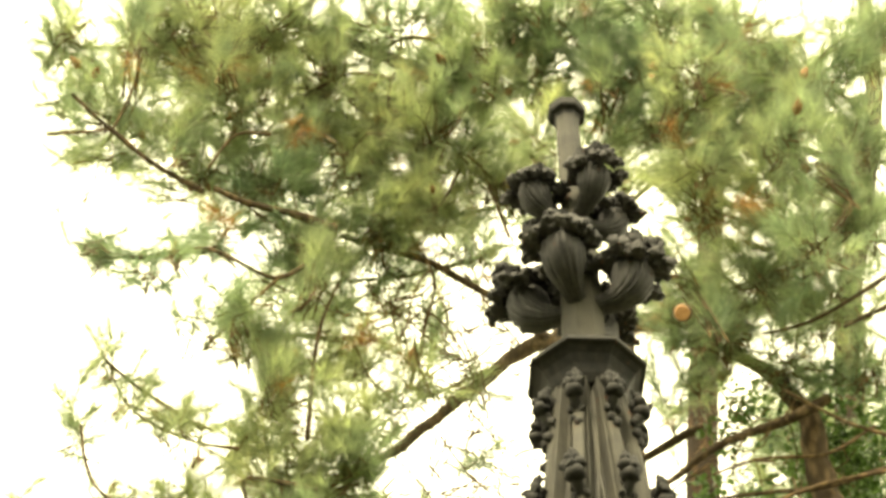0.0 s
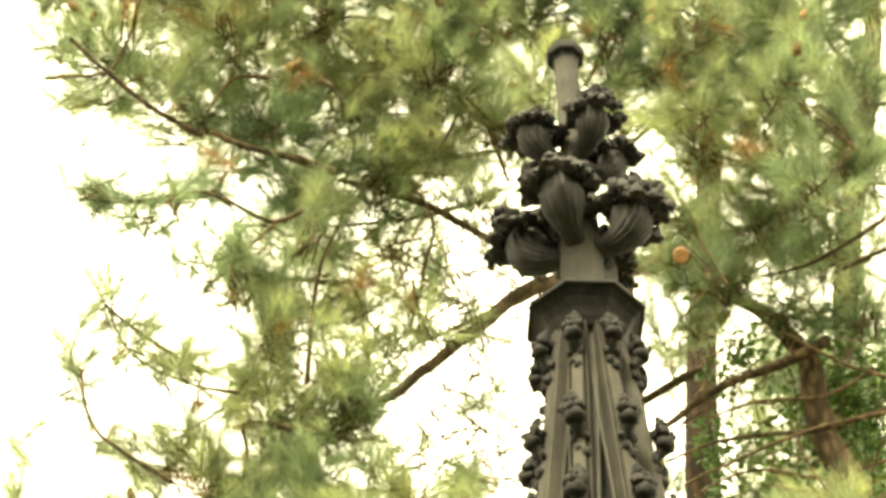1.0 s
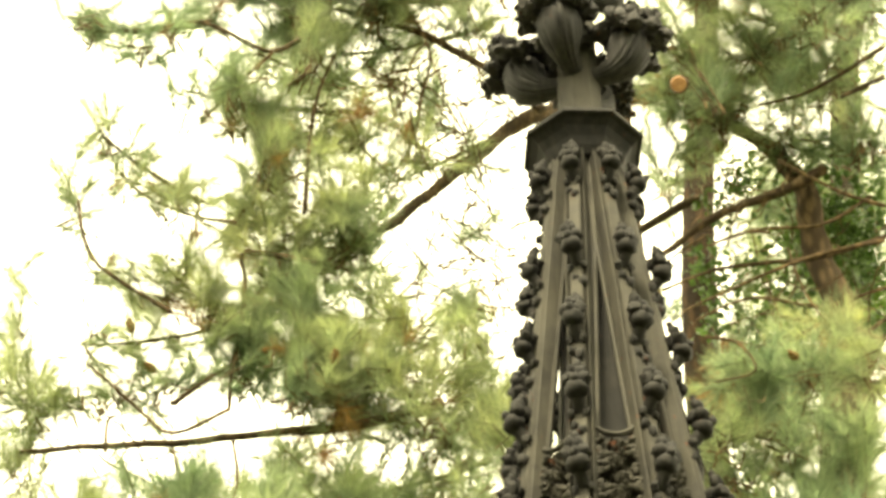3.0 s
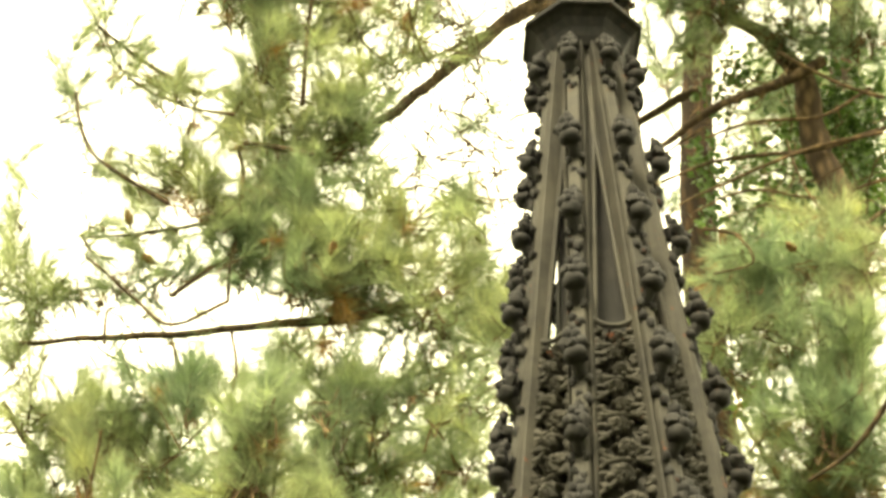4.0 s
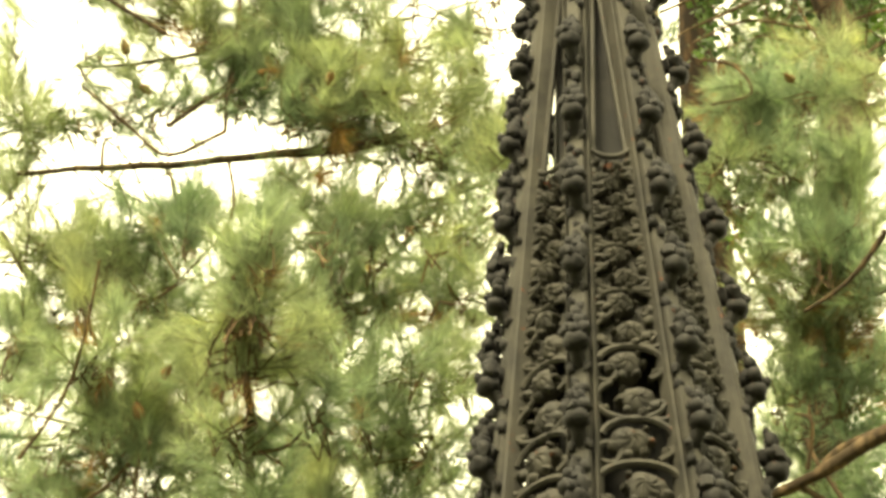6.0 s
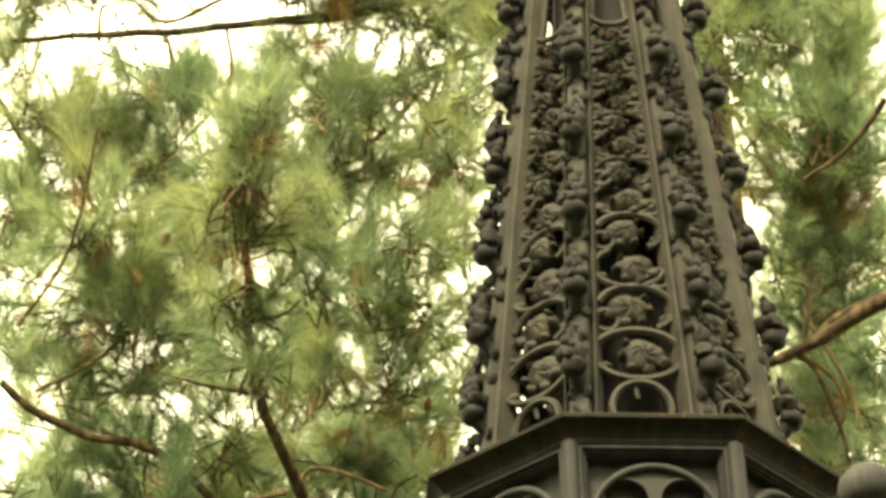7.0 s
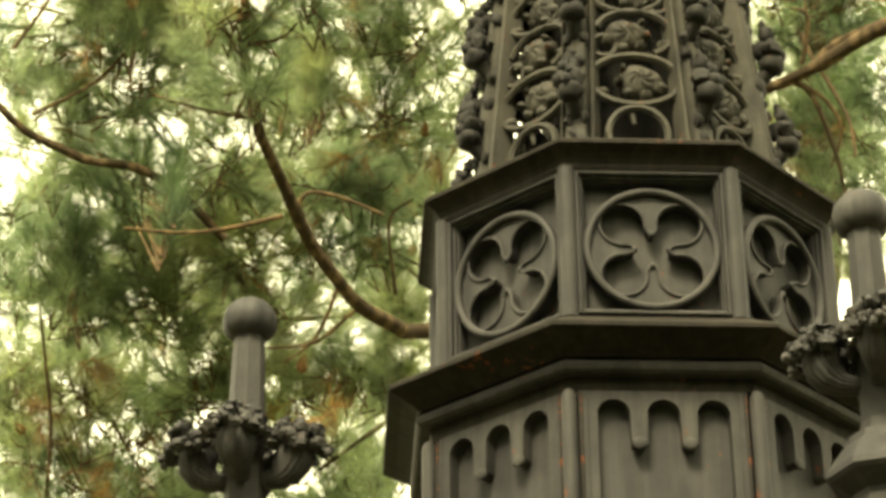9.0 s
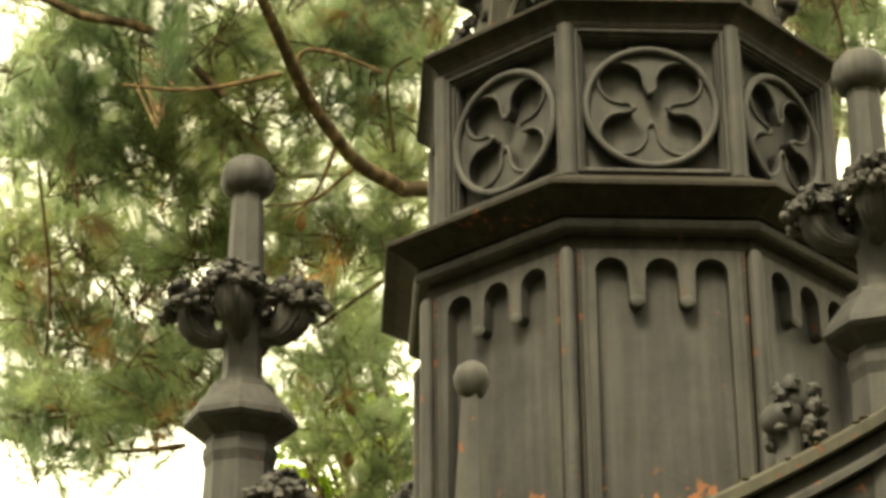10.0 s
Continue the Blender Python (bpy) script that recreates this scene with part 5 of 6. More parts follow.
clump(leaning_pine, -0.27, 9.08, 12.00, 0.16, 0.13, 0.6)
clump(leaning_pine, 0.21, 9.03, 12.18, 0.16, 0.13, 0.6)
clump(leaning_pine, -0.08, 9.17, 11.67, 0.16, 0.13, 0.6)
clump(leaning_pine, 0.15, 9.24, 11.38, 0.13, 0.09, 0.6)
clump(leaning_pine, -0.44, 9.24, 11.35, 0.16, 0.13, 0.6)
clump(leaning_pine, -0.24, 9.44, 10.27, 0.18, 0.12, 0.6)
clump(leaning_pine, 0.06, 9.43, 10.41, 0.15, 0.12, 0.6)
clump(leaning_pine, -0.41, 9.40, 10.55, 0.15, 0.12, 0.6)
clump(leaning_pine, 0.23, 9.34, 10.91, 0.12, 0.09, 0.6)
clump(leaning_pine, 1.24, 9.22, 11.29, 0.13, 0.13, 0.6)
clump(leaning_pine, 1.40, 9.20, 11.35, 0.13, 0.13, 0.6)
clump(leaning_pine, -0.97, 9.06, 11.95, 0.13, 0.13, 0.6)
clump(leaning_pine, -1.59, 8.79, 12.64, 0.17, 0.10, 0.6)
clump(far_pine, -0.87, 13.44, 16.73, 0.85, 0.52, 0.4)
clump(far_pine, 0.07, 13.52, 16.52, 0.56, 0.52, 0.4)
clump(far_pine, -0.09, 13.92, 14.49, 0.62, 0.35, 0.4)
clump(far_pine, 2.34, 13.65, 15.53, 0.64, 0.50, 0.4)
clump(far_pine, -0.34, 14.17, 12.70, 0.67, 0.38, 0.4)
clump(far_pine, -1.62, 13.99, 13.15, 0.85, 0.25, 0.4)
clump(far_pine, -2.98, 14.62, 11.67, 0.38, 0.38, 0.6)
clump(far_pine, -2.99, 15.18, 10.80, 0.38, 0.33, 0.6)
clump(far_pine, -2.98, 15.89, 9.51, 0.38, 0.50, 0.6)
clump(far_pine, -0.35, 14.96, 11.61, 0.50, 0.50, 0.6)
clump(far_pine, -2.98, 16.32, 8.58, 0.42, 0.29, 0.6)
clump(leaning_pine, -1.20, 11.03, 6.16, 0.17, 0.14, 0.9)
clump(leaning_pine, -1.39, 11.11, 5.92, 0.17, 0.11, 0.9)
clump(leaning_pine, -1.66, 11.10, 5.84, 0.17, 0.11, 0.9)
clump(leaning_pine, -1.99, 11.11, 5.67, 0.14, 0.08, 0.9)
limb(tall_pine, [(1.44, 8.62, 7.06), (1.58, 8.63, 6.99), (1.67, 8.69, 6.87), (1.63, 8.78, 6.74)], 0.011, 0.005)
limb(tall_pine, [(1.94, 8.34, 8.19), (1.78, 8.49, 8.03), (1.58, 8.59, 7.95)], 0.015, 0.008)
limb(tall_pine, [(1.23, 8.48, 9.35), (1.38, 8.48, 9.31), (1.45, 8.49, 9.14), (1.26, 8.51, 9.09)], 0.009, 0.005)
clump(leaning_pine, -0.42, 11.55, 6.62, 0.18, 0.15, 0.7)
clump(leaning_pine, -0.27, 11.64, 6.41, 0.12, 0.18, 0.7)
clump(leaning_pine, -0.54, 11.68, 6.30, 0.18, 0.15, 0.7)
clump(leaning_pine, -0.77, 11.60, 6.46, 0.12, 0.12, 0.7)
clump(leaning_pine, -0.36, 11.77, 6.08, 0.15, 0.15, 0.7)
clump(leaning_pine, -0.65, 11.79, 6.00, 0.15, 0.12, 0.7)
clump(far_pine, 2.36, 12.94, 14.44, 0.26, 0.26, 0.5)
clump(far_pine, 2.80, 12.84, 14.70, 0.26, 0.22, 0.5)
clump(far_pine, 2.63, 13.00, 13.86, 0.25, 0.21, 0.5)
clump(far_pine, 3.14, 12.93, 13.95, 0.21, 0.25, 0.5)

bough(leaning_pine, (0.39, 9.05, 12.77), (-1.29, 8.75, 12.22), 9, 0.15, 0.15, 0.55, 1)
bough(leaning_pine, (0.32, 9.25, 12.54), (-0.84, 8.95, 11.96), 7, 0.13, 0.13, 0.55, 2)
bough(leaning_pine, (-0.45, 8.85, 11.37), (-1.36, 8.55, 11.23), 5, 0.09, 0.09, 0.55, 3)
bough(leaning_pine, (-1.22, 8.55, 11.79), (-1.92, 8.25, 11.39), 6, 0.03, 0.06, 1.2, 4)
bough(leaning_pine, (-1.24, 8.75, 10.58), (-1.73, 8.45, 10.78), 6, 0.04, 0.06, 1.2, 5)
bough(tall_pine, (2.63, 9.15, 12.75), (1.45, 8.85, 11.71), 6, 0.20, 0.15, 0.9, 6)
bough(leaning_pine, (-0.78, 8.75, 14.10), (-2.20, 8.45, 13.18), 7, 0.21, 0.16, 1.0, 7)
bough(leaning_pine, (0.42, 8.85, 13.98), (-0.72, 8.55, 12.69), 7, 0.21, 0.16, 1.0, 8)
bough(tall_pine, (2.46, 9.75, 11.01), (1.38, 9.45, 9.93), 8, 0.22, 0.13, 0.6, 9)
bough(tall_pine, (2.27, 9.45, 9.91), (1.27, 9.15, 9.30), 6, 0.12, 0.12, 0.6, 10)
bough(leaning_pine, (-0.88, 9.05, 10.09), (-1.75, 8.75, 9.60), 6, 0.09, 0.08, 1.0, 11)
bough(leaning_pine, (-0.08, 9.15, 9.93), (-0.84, 8.85, 9.30), 6, 0.14, 0.11, 1.0, 12)
bough(tall_pine, (2.33, 9.55, 10.02), (1.37, 9.25, 9.43), 6, 0.18, 0.12, 0.6, 13)
bough(leaning_pine, (0.22, 9.55, 9.49), (-0.73, 9.25, 9.04), 7, 0.17, 0.10, 0.7, 14)
bough(leaning_pine, (-1.35, 9.35, 9.06), (-2.09, 9.05, 8.64), 6, 0.17, 0.11, 0.9, 15)
bough(leaning_pine, (-0.07, 12.15, 9.69), (-2.59, 11.85, 9.72), 10, 0.31, 0.24, 0.38, 16)
bough(leaning_pine, (-0.20, 12.15, 8.64), (-2.51, 11.85, 8.75), 10, 0.29, 0.23, 0.38, 17)
bough(leaning_pine, (-0.21, 12.35, 7.90), (-2.48, 12.05, 7.95), 10, 0.26, 0.23, 0.38, 18)
bough(tall_pine, (2.11, 12.15, 9.87), (2.54, 11.85, 8.88), 5, 0.21, 0.21, 0.4, 19)
bough(leaning_pine, (-0.20, 12.55, 6.39), (-1.63, 12.25, 6.48), 7, 0.17, 0.16, 0.5, 20)
bough(leaning_pine, (-1.51, 12.55, 6.53), (-2.41, 12.25, 6.68), 6, 0.14, 0.13, 0.5, 21)
bough(leaning_pine, (-0.28, 11.95, 10.55), (-2.66, 11.65, 10.57), 9, 0.31, 0.21, 0.38, 22)
bough(tall_pine, (1.83, 11.95, 10.95), (2.52, 11.65, 9.07), 8, 0.32, 0.21, 0.4, 23)
bough(leaning_pine, (-1.41, 12.55, 6.30), (-2.57, 12.25, 6.29), 6, 0.11, 0.13, 0.5, 51)
bough(tall_pine, (3.49, 13.15, 15.40), (1.80, 12.85, 14.82), 7, 0.32, 0.27, 0.7, 52)
bough(tall_pine, (3.30, 13.15, 14.01), (1.73, 12.85, 13.93), 7, 0.30, 0.26, 0.7, 53)
bough(leaning_pine, (-2.24, 11.15, 9.05), (-2.73, 10.85, 8.97), 4, 0.19, 0.19, 0.5, 54)
bough(leaning_pine, (-2.15, 11.15, 7.87), (-2.62, 10.85, 7.81), 4, 0.18, 0.18, 0.5, 55)
bough(leaning_pine, (-2.13, 11.55, 6.90), (-2.60, 11.25, 6.86), 4, 0.18, 0.18, 0.5, 56)
limb(tall_pine, [(2.37, 9.20, 10.71), (1.94, 9.20, 10.55), (1.52, 9.20, 10.50), (1.15, 9.20, 10.34)], 0.016, 0.008)
limb(tall_pine, [(2.35, 9.30, 10.43), (1.98, 9.30, 10.30), (1.63, 9.30, 10.37), (1.32, 9.30, 10.21)], 0.012, 0.006)
limb(tall_pine, [(2.29, 9.20, 10.12), (2.08, 9.20, 9.98), (1.79, 9.20, 10.01), (1.46, 9.20, 9.84)], 0.013, 0.006)
limb(tall_pine, [(2.30, 9.10, 10.91), (2.00, 9.10, 10.70), (1.64, 9.10, 10.67), (1.40, 9.10, 10.55)], 0.012, 0.006)
limb(tall_pine, [(2.23, 9.10, 9.74), (2.00, 9.10, 9.93), (1.86, 9.10, 10.21), (1.81, 9.10, 10.54)], 0.010, 0.005)
limb(tall_pine, [(2.20, 9.00, 9.78), (1.94, 9.00, 9.90), (1.67, 9.00, 9.75), (1.39, 9.00, 9.80)], 0.012, 0.006)
limb(tall_pine, [(1.95, 8.90, 7.54), (1.72, 8.90, 7.42), (1.56, 8.90, 7.25), (1.46, 8.90, 7.19)], 0.022, 0.010)
limb(tall_pine, [(1.58, 8.90, 7.48), (1.62, 8.90, 7.33), (1.74, 8.90, 7.07), (1.76, 8.90, 6.85)], 0.012, 0.006)
dry_clump(tall_pine, 1.82, 9.00, 8.30, 0.11, 0.08, 1.0)
dry_clump(tall_pine, 1.91, 9.00, 8.10, 0.09, 0.07, 1.0)
dry_clump(tall_pine, 1.45, 9.00, 9.26, 0.08, 0.07, 1.0)
dry_clump(tall_pine, 1.82, 8.90, 8.31, 0.09, 0.07, 1.0)
dry_clump(tall_pine, 1.68, 8.90, 8.19, 0.08, 0.06, 1.0)
dry_clump(leaning_pine, -0.53, 8.90, 9.36, 0.07, 0.05, 1.0)
dry_clump(leaning_pine, -1.34, 9.30, 7.48, 0.06, 0.05, 1.0)
dry_clump(leaning_pine, -0.32, 9.40, 7.29, 0.08, 0.06, 1.0)
dry_clump(leaning_pine, -0.50, 9.60, 6.05, 0.07, 0.06, 1.0)
dry_clump(leaning_pine, -1.56, 10.40, 6.14, 0.07, 0.06, 1.0)
dry_clump(tall_pine, 1.94, 9.00, 9.64, 0.09, 0.07, 1.0)
dry_clump(leaning_pine, -0.52, 8.90, 9.38, 0.06, 0.05, 1.0)
dry_clump(leaning_pine, -0.46, 8.60, 12.64, 0.07, 0.06, 1.0)
dry_clump(leaning_pine, -0.42, 9.60, 7.34, 0.07, 0.05, 1.0)
bough(leaning_pine, (-0.07, 12.15, 8.19), (-0.56, 11.85, 7.72), 4, 0.13, 0.14, 0.8, 61)
bough(leaning_pine, (-0.14, 12.15, 7.37), (-0.55, 11.85, 6.90), 4, 0.13, 0.14, 0.8, 62)
bough(tall_pine, (1.99, 12.15, 9.23), (2.51, 11.85, 8.58), 5, 0.13, 0.17, 0.8, 63)
bough(leaning_pine, (-0.15, 12.15, 8.49), (-0.71, 11.85, 8.47), 5, 0.16, 0.16, 0.7, 64)
bough(leaning_pine, (-1.31, 11.65, 6.10), (-2.39, 11.35, 6.13), 8, 0.13, 0.15, 0.9, 71)
bough(leaning_pine, (-1.09, 11.95, 6.39), (-1.95, 11.65, 6.56), 6, 0.15, 0.14, 0.7, 72)
bough(leaning_pine, (-0.20, 12.15, 8.90), (-1.17, 11.85, 9.00), 6, 0.20, 0.16, 0.5, 73)
bough(tall_pine, (2.60, 10.05, 11.64), (2.02, 9.75, 11.09), 4, 0.17, 0.13, 0.8, 74)
bough(leaning_pine, (-0.12, 12.15, 6.30), (-0.42, 11.85, 5.81), 5, 0.09, 0.13, 0.9, 81)
bough(leaning_pine, (-0.08, 11.65, 7.37), (-0.43, 11.35, 7.42), 4, 0.11, 0.13, 0.8, 82)

leaf_up(leaning_pine, 5, 640, 120, 0.155, 0.20, 0.0017, NEEDLE, 0.03, 110)
leaf_up(tall_pine, 6, 640, 120, 0.155, 0.20, 0.0017, NEEDLE, 0.06, 60)
leaf_up(far_pine, 7, 170, 90, 0.20, 0.30, 0.0024, NEEDLE_FAR, 0.02, 10)


# pale sawn end of a cut branch
sawn_m, sawn_nt, sawn_bs = material("sawn_wood")
sawn_nt.links.new(ramp(sawn_nt, fractal(sawn_nt, coords(sawn_nt, 1), 30, 3), [(0.3, (0.42, 0.20, 0.09)), (0.7, (0.62, 0.36, 0.19))]), sawn_bs.inputs["Base Color"])
stub = part("sawn_stub", mesh_of("sawn_stub", tube(Buf(), [(0, 0, -0.25), (0.01, 0, -0.1), (0, 0, -0.004)], [0.05, 0.044, 0.042], 14), BARK, True), tall_pine["root"], look((1.23, 8.34, 10.98), (0, 0, 1.6)) @ pose(0, 0, 0, 0, 180, 0))
part("sawn_face", mesh_of("sawn_face", lathe(Buf(), [(0.042, -0.006), (0.041, 0.0), (0.036, 0.003)], 14), sawn_m), stub, label="pale orange sawn face")


# ---- ivy and a broad-leaved tree ----
def leaves(clumps, per, size, seed):
    """Loose folded leaves, four triangles each, scattered through clumps."""
    rng = np.random.default_rng(seed)
    P = []
    for x, y, z, rx, rz, den in clumps:
        n = int(per * den * rx * rz)
        P.append(unit(rng.normal(size=(n, 3))) * rng.random((n, 1)) ** 0.5 * (rx, rx * 0.7, rz) + (x, y, z))
    P = np.concatenate(P)
    n = len(P)
    d = unit(rng.normal(size=(n, 3)) + (0, -0.3, -0.3))
    u = unit(np.cross(d, rng.normal(size=(n, 3))))
    w = np.cross(d, u)
    s = size * rng.uniform(0.6, 1.2, (n, 1))
    tip, l, r, mid = P + d * s, P + d * s * 0.4 + u * s * 0.42 + w * s * 0.1, P + d * s * 0.4 - u * s * 0.42 + w * s * 0.1, P + d * s * 0.45
    V = np.stack([P, l, mid, l, tip, mid, P, mid, r, r, mid, tip], axis=1)
    return V.reshape(-1, 3)


ivy = {"clumps": []}
broad_tree = {"clumps": []}
clump(ivy, 1.75, 9.37, 11.30, 0.19, 0.22, 0.6)
clump(ivy, 1.90, 9.43, 10.91, 0.19, 0.25, 0.6)
clump(ivy, 2.13, 9.37, 11.07, 0.25, 0.28, 1.2)
clump(ivy, 2.28, 9.40, 10.79, 0.19, 0.34, 1.2)
clump(ivy, 2.10, 9.47, 10.52, 0.25, 0.18, 1.1)
clump(ivy, 1.64, 9.48, 10.75, 0.19, 0.19, 0.6)
clump(ivy, 1.54, 9.65, 9.27, 0.14, 0.12, 2.0)
clump(ivy, 1.79, 9.54, 10.27, 0.18, 0.12, 1.0)
clump(ivy, 1.45, 9.55, 10.41, 0.15, 0.15, 0.8)
clump(ivy, 1.93, 8.90, 12.88, 0.30, 0.20, 0.5)
clump(ivy, 1.52, 9.42, 11.13, 0.13, 0.19, 0.4)
clump(ivy, 2.34, 8.80, 13.02, 0.20, 0.20, 0.5)
clump(ivy, 2.04, 10.34, 8.14, 0.17, 0.17, 1.2)
clump(ivy, 2.15, 10.12, 8.44, 0.12, 0.17, 1.0)
clump(ivy, 2.23, 9.28, 11.43, 0.16, 0.19, 1.0)
clump(ivy, 2.18, 9.49, 10.26, 0.15, 0.18, 1.2)
clump(ivy, 1.45, 9.31, 11.66, 0.11, 0.19, 0.5)
clump(ivy, 1.41, 9.50, 10.78, 0.12, 0.22, 0.9)
clump(ivy, 1.46, 9.41, 11.21, 0.09, 0.16, 0.6)
clump(ivy, 2.29, 9.17, 11.86, 0.13, 0.19, 0.8)
clump(ivy, 1.92, 9.54, 10.07, 0.18, 0.12, 1.0)
clump(ivy, 1.63, 9.35, 11.42, 0.16, 0.16, 0.5)
clump(ivy, 2.00, 9.34, 11.31, 0.19, 0.16, 0.8)
clump(ivy, 2.38, 9.32, 11.18, 0.13, 0.25, 1.0)
clump(ivy, 1.80, 9.50, 10.55, 0.21, 0.15, 0.8)
clump(ivy, 1.53, 9.52, 10.58, 0.15, 0.12, 0.7)
clump(ivy, 2.04, 9.43, 10.78, 0.15, 0.15, 0.9)
clump(ivy, 2.25, 9.46, 10.39, 0.15, 0.18, 1.0)
clump(ivy, 1.67, 9.56, 10.17, 0.18, 0.09, 0.8)
clump(broad_tree, -0.57, 15.82, 7.79, 0.28, 0.28, 1.0)
clump(broad_tree, -0.88, 15.87, 7.64, 0.24, 0.24, 1.0)
clump(broad_tree, -0.37, 15.97, 7.42, 0.20, 0.28, 1.0)
clump(broad_tree, -0.77, 16.01, 7.27, 0.32, 0.20, 1.0)
clump(broad_tree, -0.49, 15.63, 8.27, 0.20, 0.16, 0.6)
clump(broad_tree, -0.56, 15.42, 8.73, 0.16, 0.16, 0.3)
clump(broad_tree, -0.65, 15.92, 7.53, 0.32, 0.24, 1.0)
clump(broad_tree, -0.96, 15.97, 7.35, 0.24, 0.20, 1.0)
clump(broad_tree, -0.33, 15.86, 7.72, 0.16, 0.24, 1.0)
clump(broad_tree, -1.12, 15.80, 7.78, 0.16, 0.16, 0.7)
clump(broad_tree, -0.56, 15.60, 8.40, 0.18, 0.14, 0.8)
clump(broad_tree, -0.52, 15.60, 8.14, 0.18, 0.14, 0.8)
clump(broad_tree, -0.79, 15.60, 7.55, 0.19, 0.16, 0.8)
clump(broad_tree, -0.64, 15.60, 7.76, 0.20, 0.16, 0.8)
clump(broad_tree, -0.93, 15.60, 8.01, 0.16, 0.13, 0.8)
clump(broad_tree, -0.48, 15.60, 7.43, 0.19, 0.15, 0.8)
clump(ivy, 2.30, 9.70, 11.30, 0.16, 0.16, 0.8)
clump(ivy, 2.37, 9.70, 10.90, 0.16, 0.16, 0.8)
clump(ivy, 2.15, 9.70, 10.90, 0.14, 0.14, 0.8)
clump(ivy, 2.27, 9.70, 10.56, 0.14, 0.14, 0.8)
clump(ivy, 1.98, 9.70, 11.31, 0.13, 0.13, 0.8)
clump(ivy, 2.31, 9.70, 10.58, 0.14, 0.14, 0.8)
clump(ivy, 2.05, 9.70, 10.97, 0.13, 0.13, 0.8)
clump(ivy, 2.31, 9.70, 11.23, 0.14, 0.14, 0.8)
clump(ivy, 1.54, 9.70, 9.28, 0.12, 0.12, 0.8)
clump(ivy, 1.59, 9.70, 9.51, 0.10, 0.10, 0.8)
ivy_root = tagged(new("ivy", soup("ivy", leaves(ivy["clumps"], 3600, 0.055, 21), IVY)), "glossy green ivy climbing round the pine trunk", "ivy", kind="stuff")
broad_root = tagged(new("deciduous_tree"), "sunlit yellow-green broad-leaved tree behind the pines", "tree")
bt = Buf()
tube(bt, [(0.35, 15.8, -0.05), (0.3, 15.9, 2.0), (0.1, 16.0, 4.5), (-0.2, 16.0, 7.0)], [0.16, 0.13, 0.09, 0.03], 10)
part("trunk", mesh_of("trunk", bt, BARK, True), broad_root)
for x, y, z, rx, rz, den in broad_tree["clumps"]:
    part("branch", mesh_of("branch", tube(Buf(), [(0.1, 16.0, 4.5), ((x + 0.1) / 2, (y + 16) / 2, (z + 4.5) / 2 + 0.3), (x, y, z)], [0.05, 0.035, 0.01], 8), BARK, True), broad_root)
part("crown", soup("crown", leaves(broad_tree["clumps"], 2200, 0.085, 22), BROAD), broad_root)


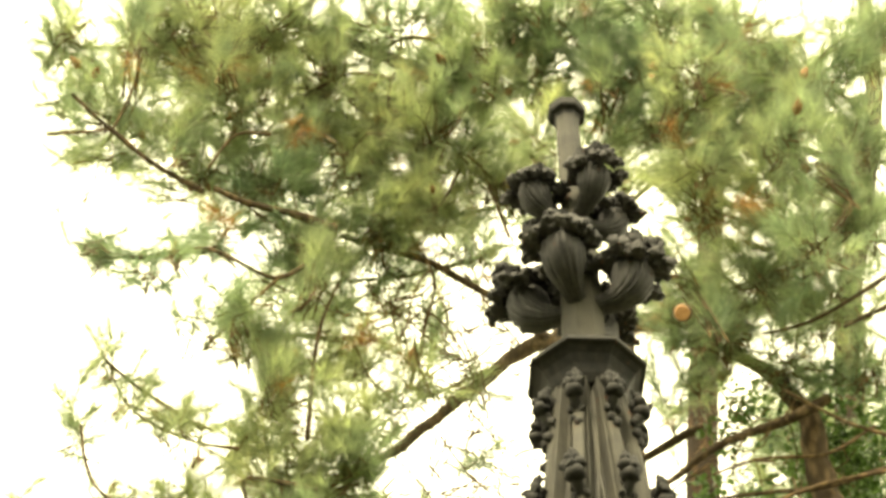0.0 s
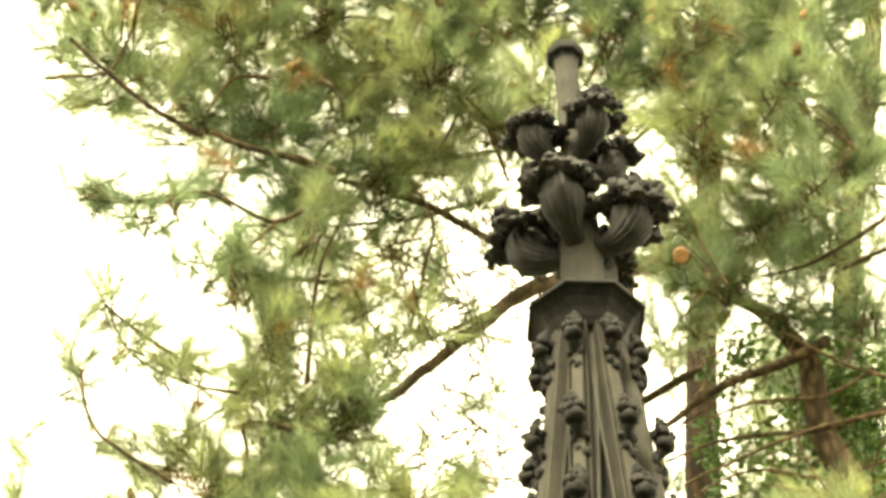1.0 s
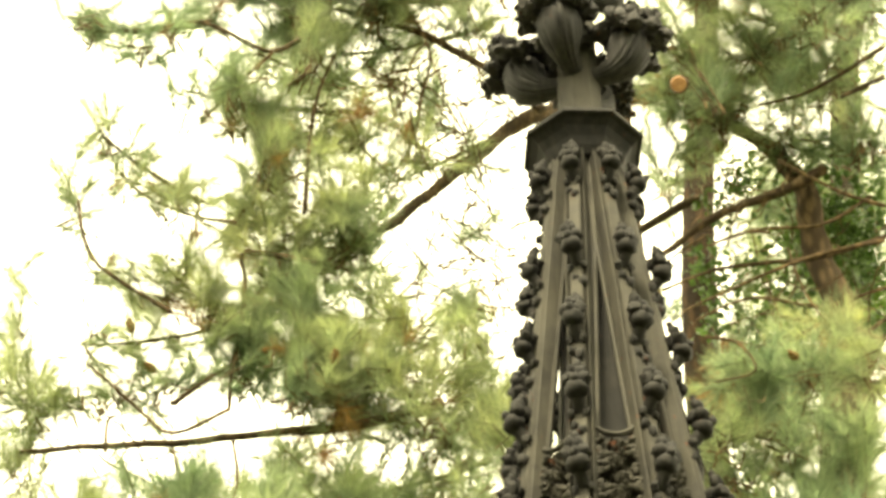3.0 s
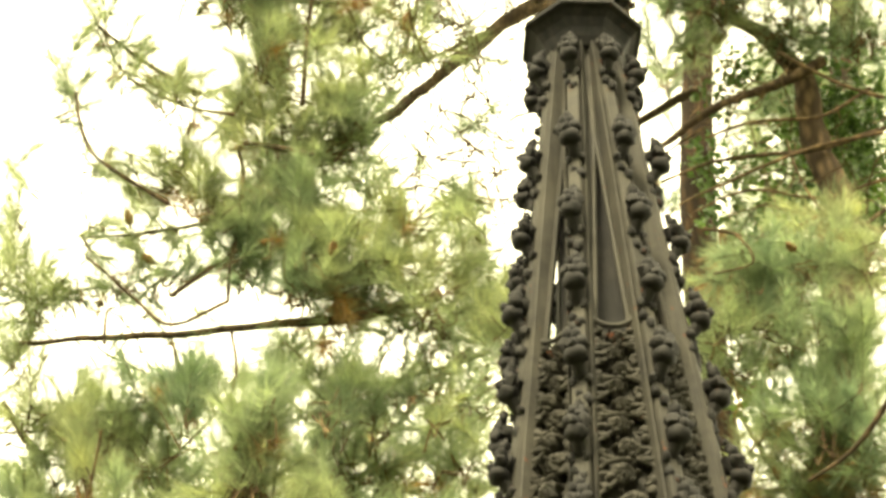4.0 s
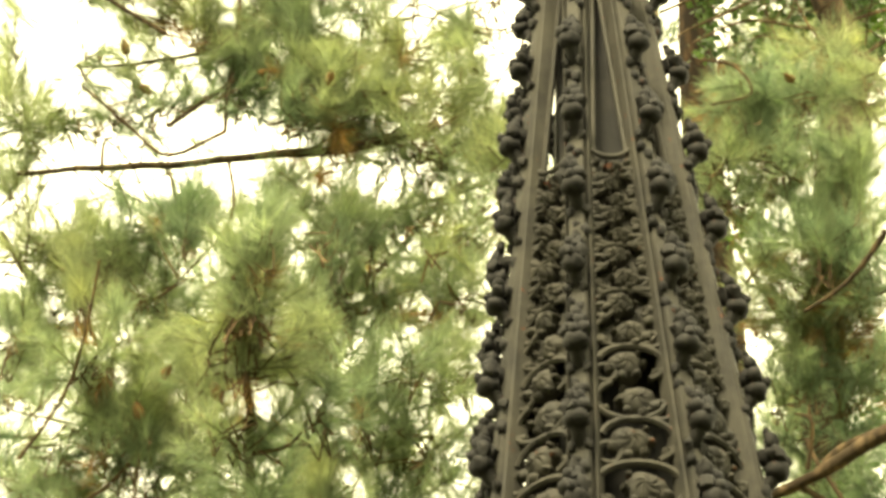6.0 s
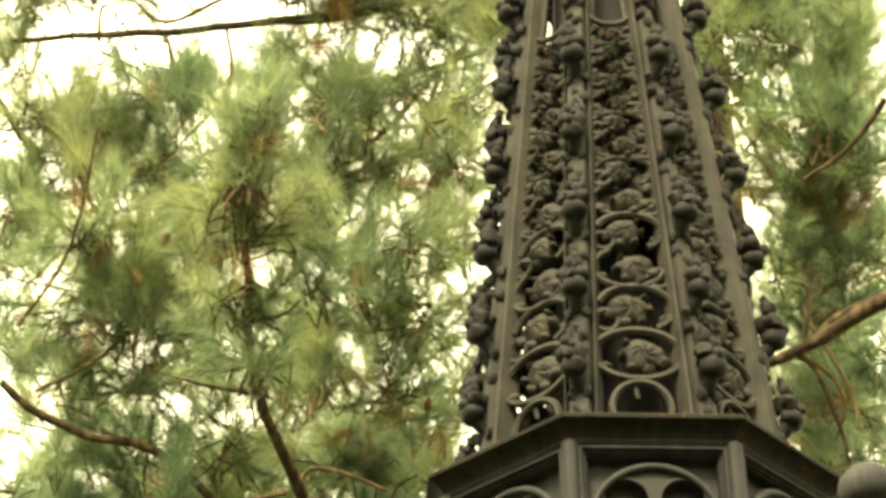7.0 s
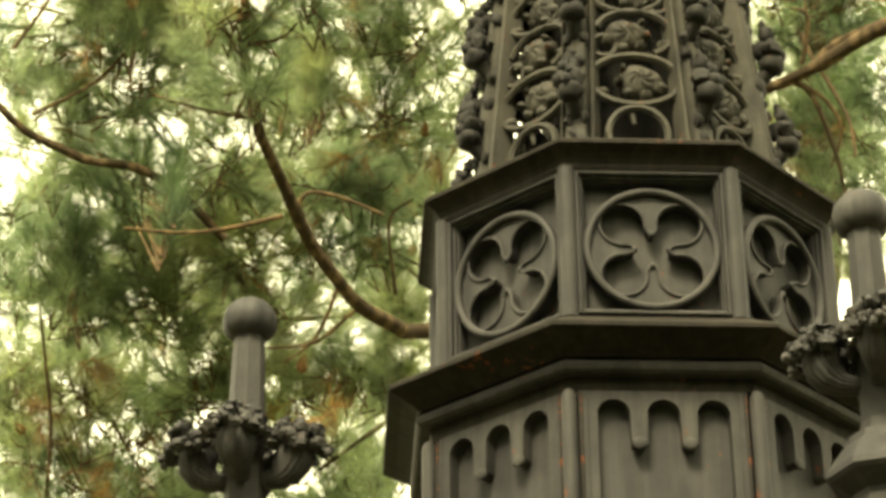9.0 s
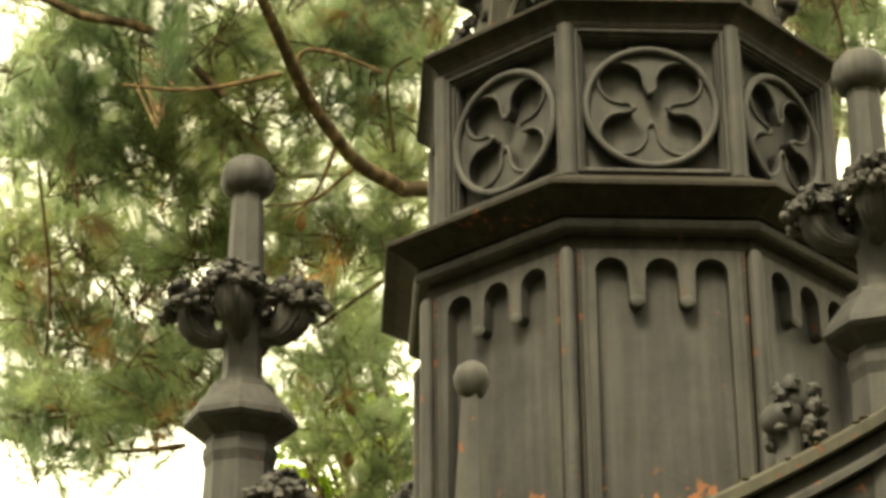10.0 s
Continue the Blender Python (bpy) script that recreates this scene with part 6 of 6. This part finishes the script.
# ---- bare twigs among the branches ----
def bare(tree, x, y, z, rx, rz, n, seed):
    rng = np.random.default_rng(seed)
    b = Buf()
    for i in range(n):
        p = Vector((x, y, z)) + Vector(rng.normal(size=3)) * 0.5 * max(rx, rz)
        p.x, p.z = x + rng.uniform(-1, 1) * rx, z + rng.uniform(-1, 1) * rz
        d = Vector(rng.normal(size=3) + np.array((0, 0, 0.25))).normalized()
        pts = [p]
        for k in range(5):
            d = (d + Vector(rng.normal(size=3)) * 0.26).normalized()
            pts.append(pts[-1] + d * rng.uniform(0.06, 0.16))
        r = rng.uniform(0.003, 0.008)
        tube(b, pts, [r * (1 - 0.12 * k) for k in range(6)], 4)
        for k in (2, 4):
            q = (d + Vector(rng.normal(size=3)) * 0.8).normalized()
            tube(b, [pts[k], pts[k] + q * 0.06, pts[k] + q * 0.1 + Vector((0, 0, 0.03))], [r * 0.7, r * 0.6, r * 0.4], 3)
    part("twig_tangle", mesh_of("twig_tangle", b, TWIG), tree["root"], label="bare brown twigs")["kind"] = "stuff"


bare(leaning_pine, -0.42, 9.05, 11.74, 0.35, 0.25, 40, 1)
bare(leaning_pine, 0.21, 9.05, 11.77, 0.22, 0.19, 26, 2)
bare(leaning_pine, 0.05, 9.22, 11.05, 0.37, 0.25, 46, 3)
bare(leaning_pine, -0.32, 9.31, 10.55, 0.30, 0.15, 30, 4)
bare(leaning_pine, 0.28, 9.32, 10.54, 0.21, 0.27, 30, 5)
bare(leaning_pine, -0.12, 9.47, 9.20, 0.23, 0.17, 30, 6)
bare(leaning_pine, -1.51, 9.37, 9.31, 0.34, 0.11, 16, 7)
bare(tall_pine, 1.65, 9.20, 10.82, 0.27, 0.27, 24, 8)
bare(leaning_pine, -0.00, 9.13, 11.45, 0.19, 0.19, 24, 9)
bare(leaning_pine, -0.40, 9.54, 9.04, 0.17, 0.14, 16, 10)
bare(tall_pine, 1.53, 8.68, 12.72, 0.23, 0.16, 16, 11)
bare(tall_pine, 1.92, 9.29, 10.04, 0.27, 0.18, 22, 12)
bare(leaning_pine, -1.62, 11.04, 6.29, 0.34, 0.34, 40, 13)
bare(leaning_pine, -1.24, 11.06, 6.35, 0.17, 0.23, 20, 14)

# ---- woods all round, behind the camera and low on the horizon ----
rng = np.random.default_rng(31)
wood = []
for i in range(150):
    a = 2 * math.pi * i / 150 + rng.uniform(-0.02, 0.02)
    ahead = math.sin(a) > 0.3
    far = rng.uniform(42, 60) if ahead else rng.uniform(13, 26)
    top = rng.uniform(6.0, 9.0) if ahead else rng.uniform(11, 17)
    k = 2.2 if ahead else 1.0
    for j in range(10):
        h = top * (0.06 + 0.094 * j)
        wood.append((far * math.cos(a) + rng.normal() * 0.8, 3 + far * math.sin(a) + rng.normal() * 0.8, h, k * (2.2 - 0.14 * j), top * 0.1, 1.0))
woods = tagged(new("woods", soup("woods", leaves(wood, 26, 0.95, 33), NEEDLE_FAR)), "dark belt of woodland trees around the clearing", "woods", kind="stuff")
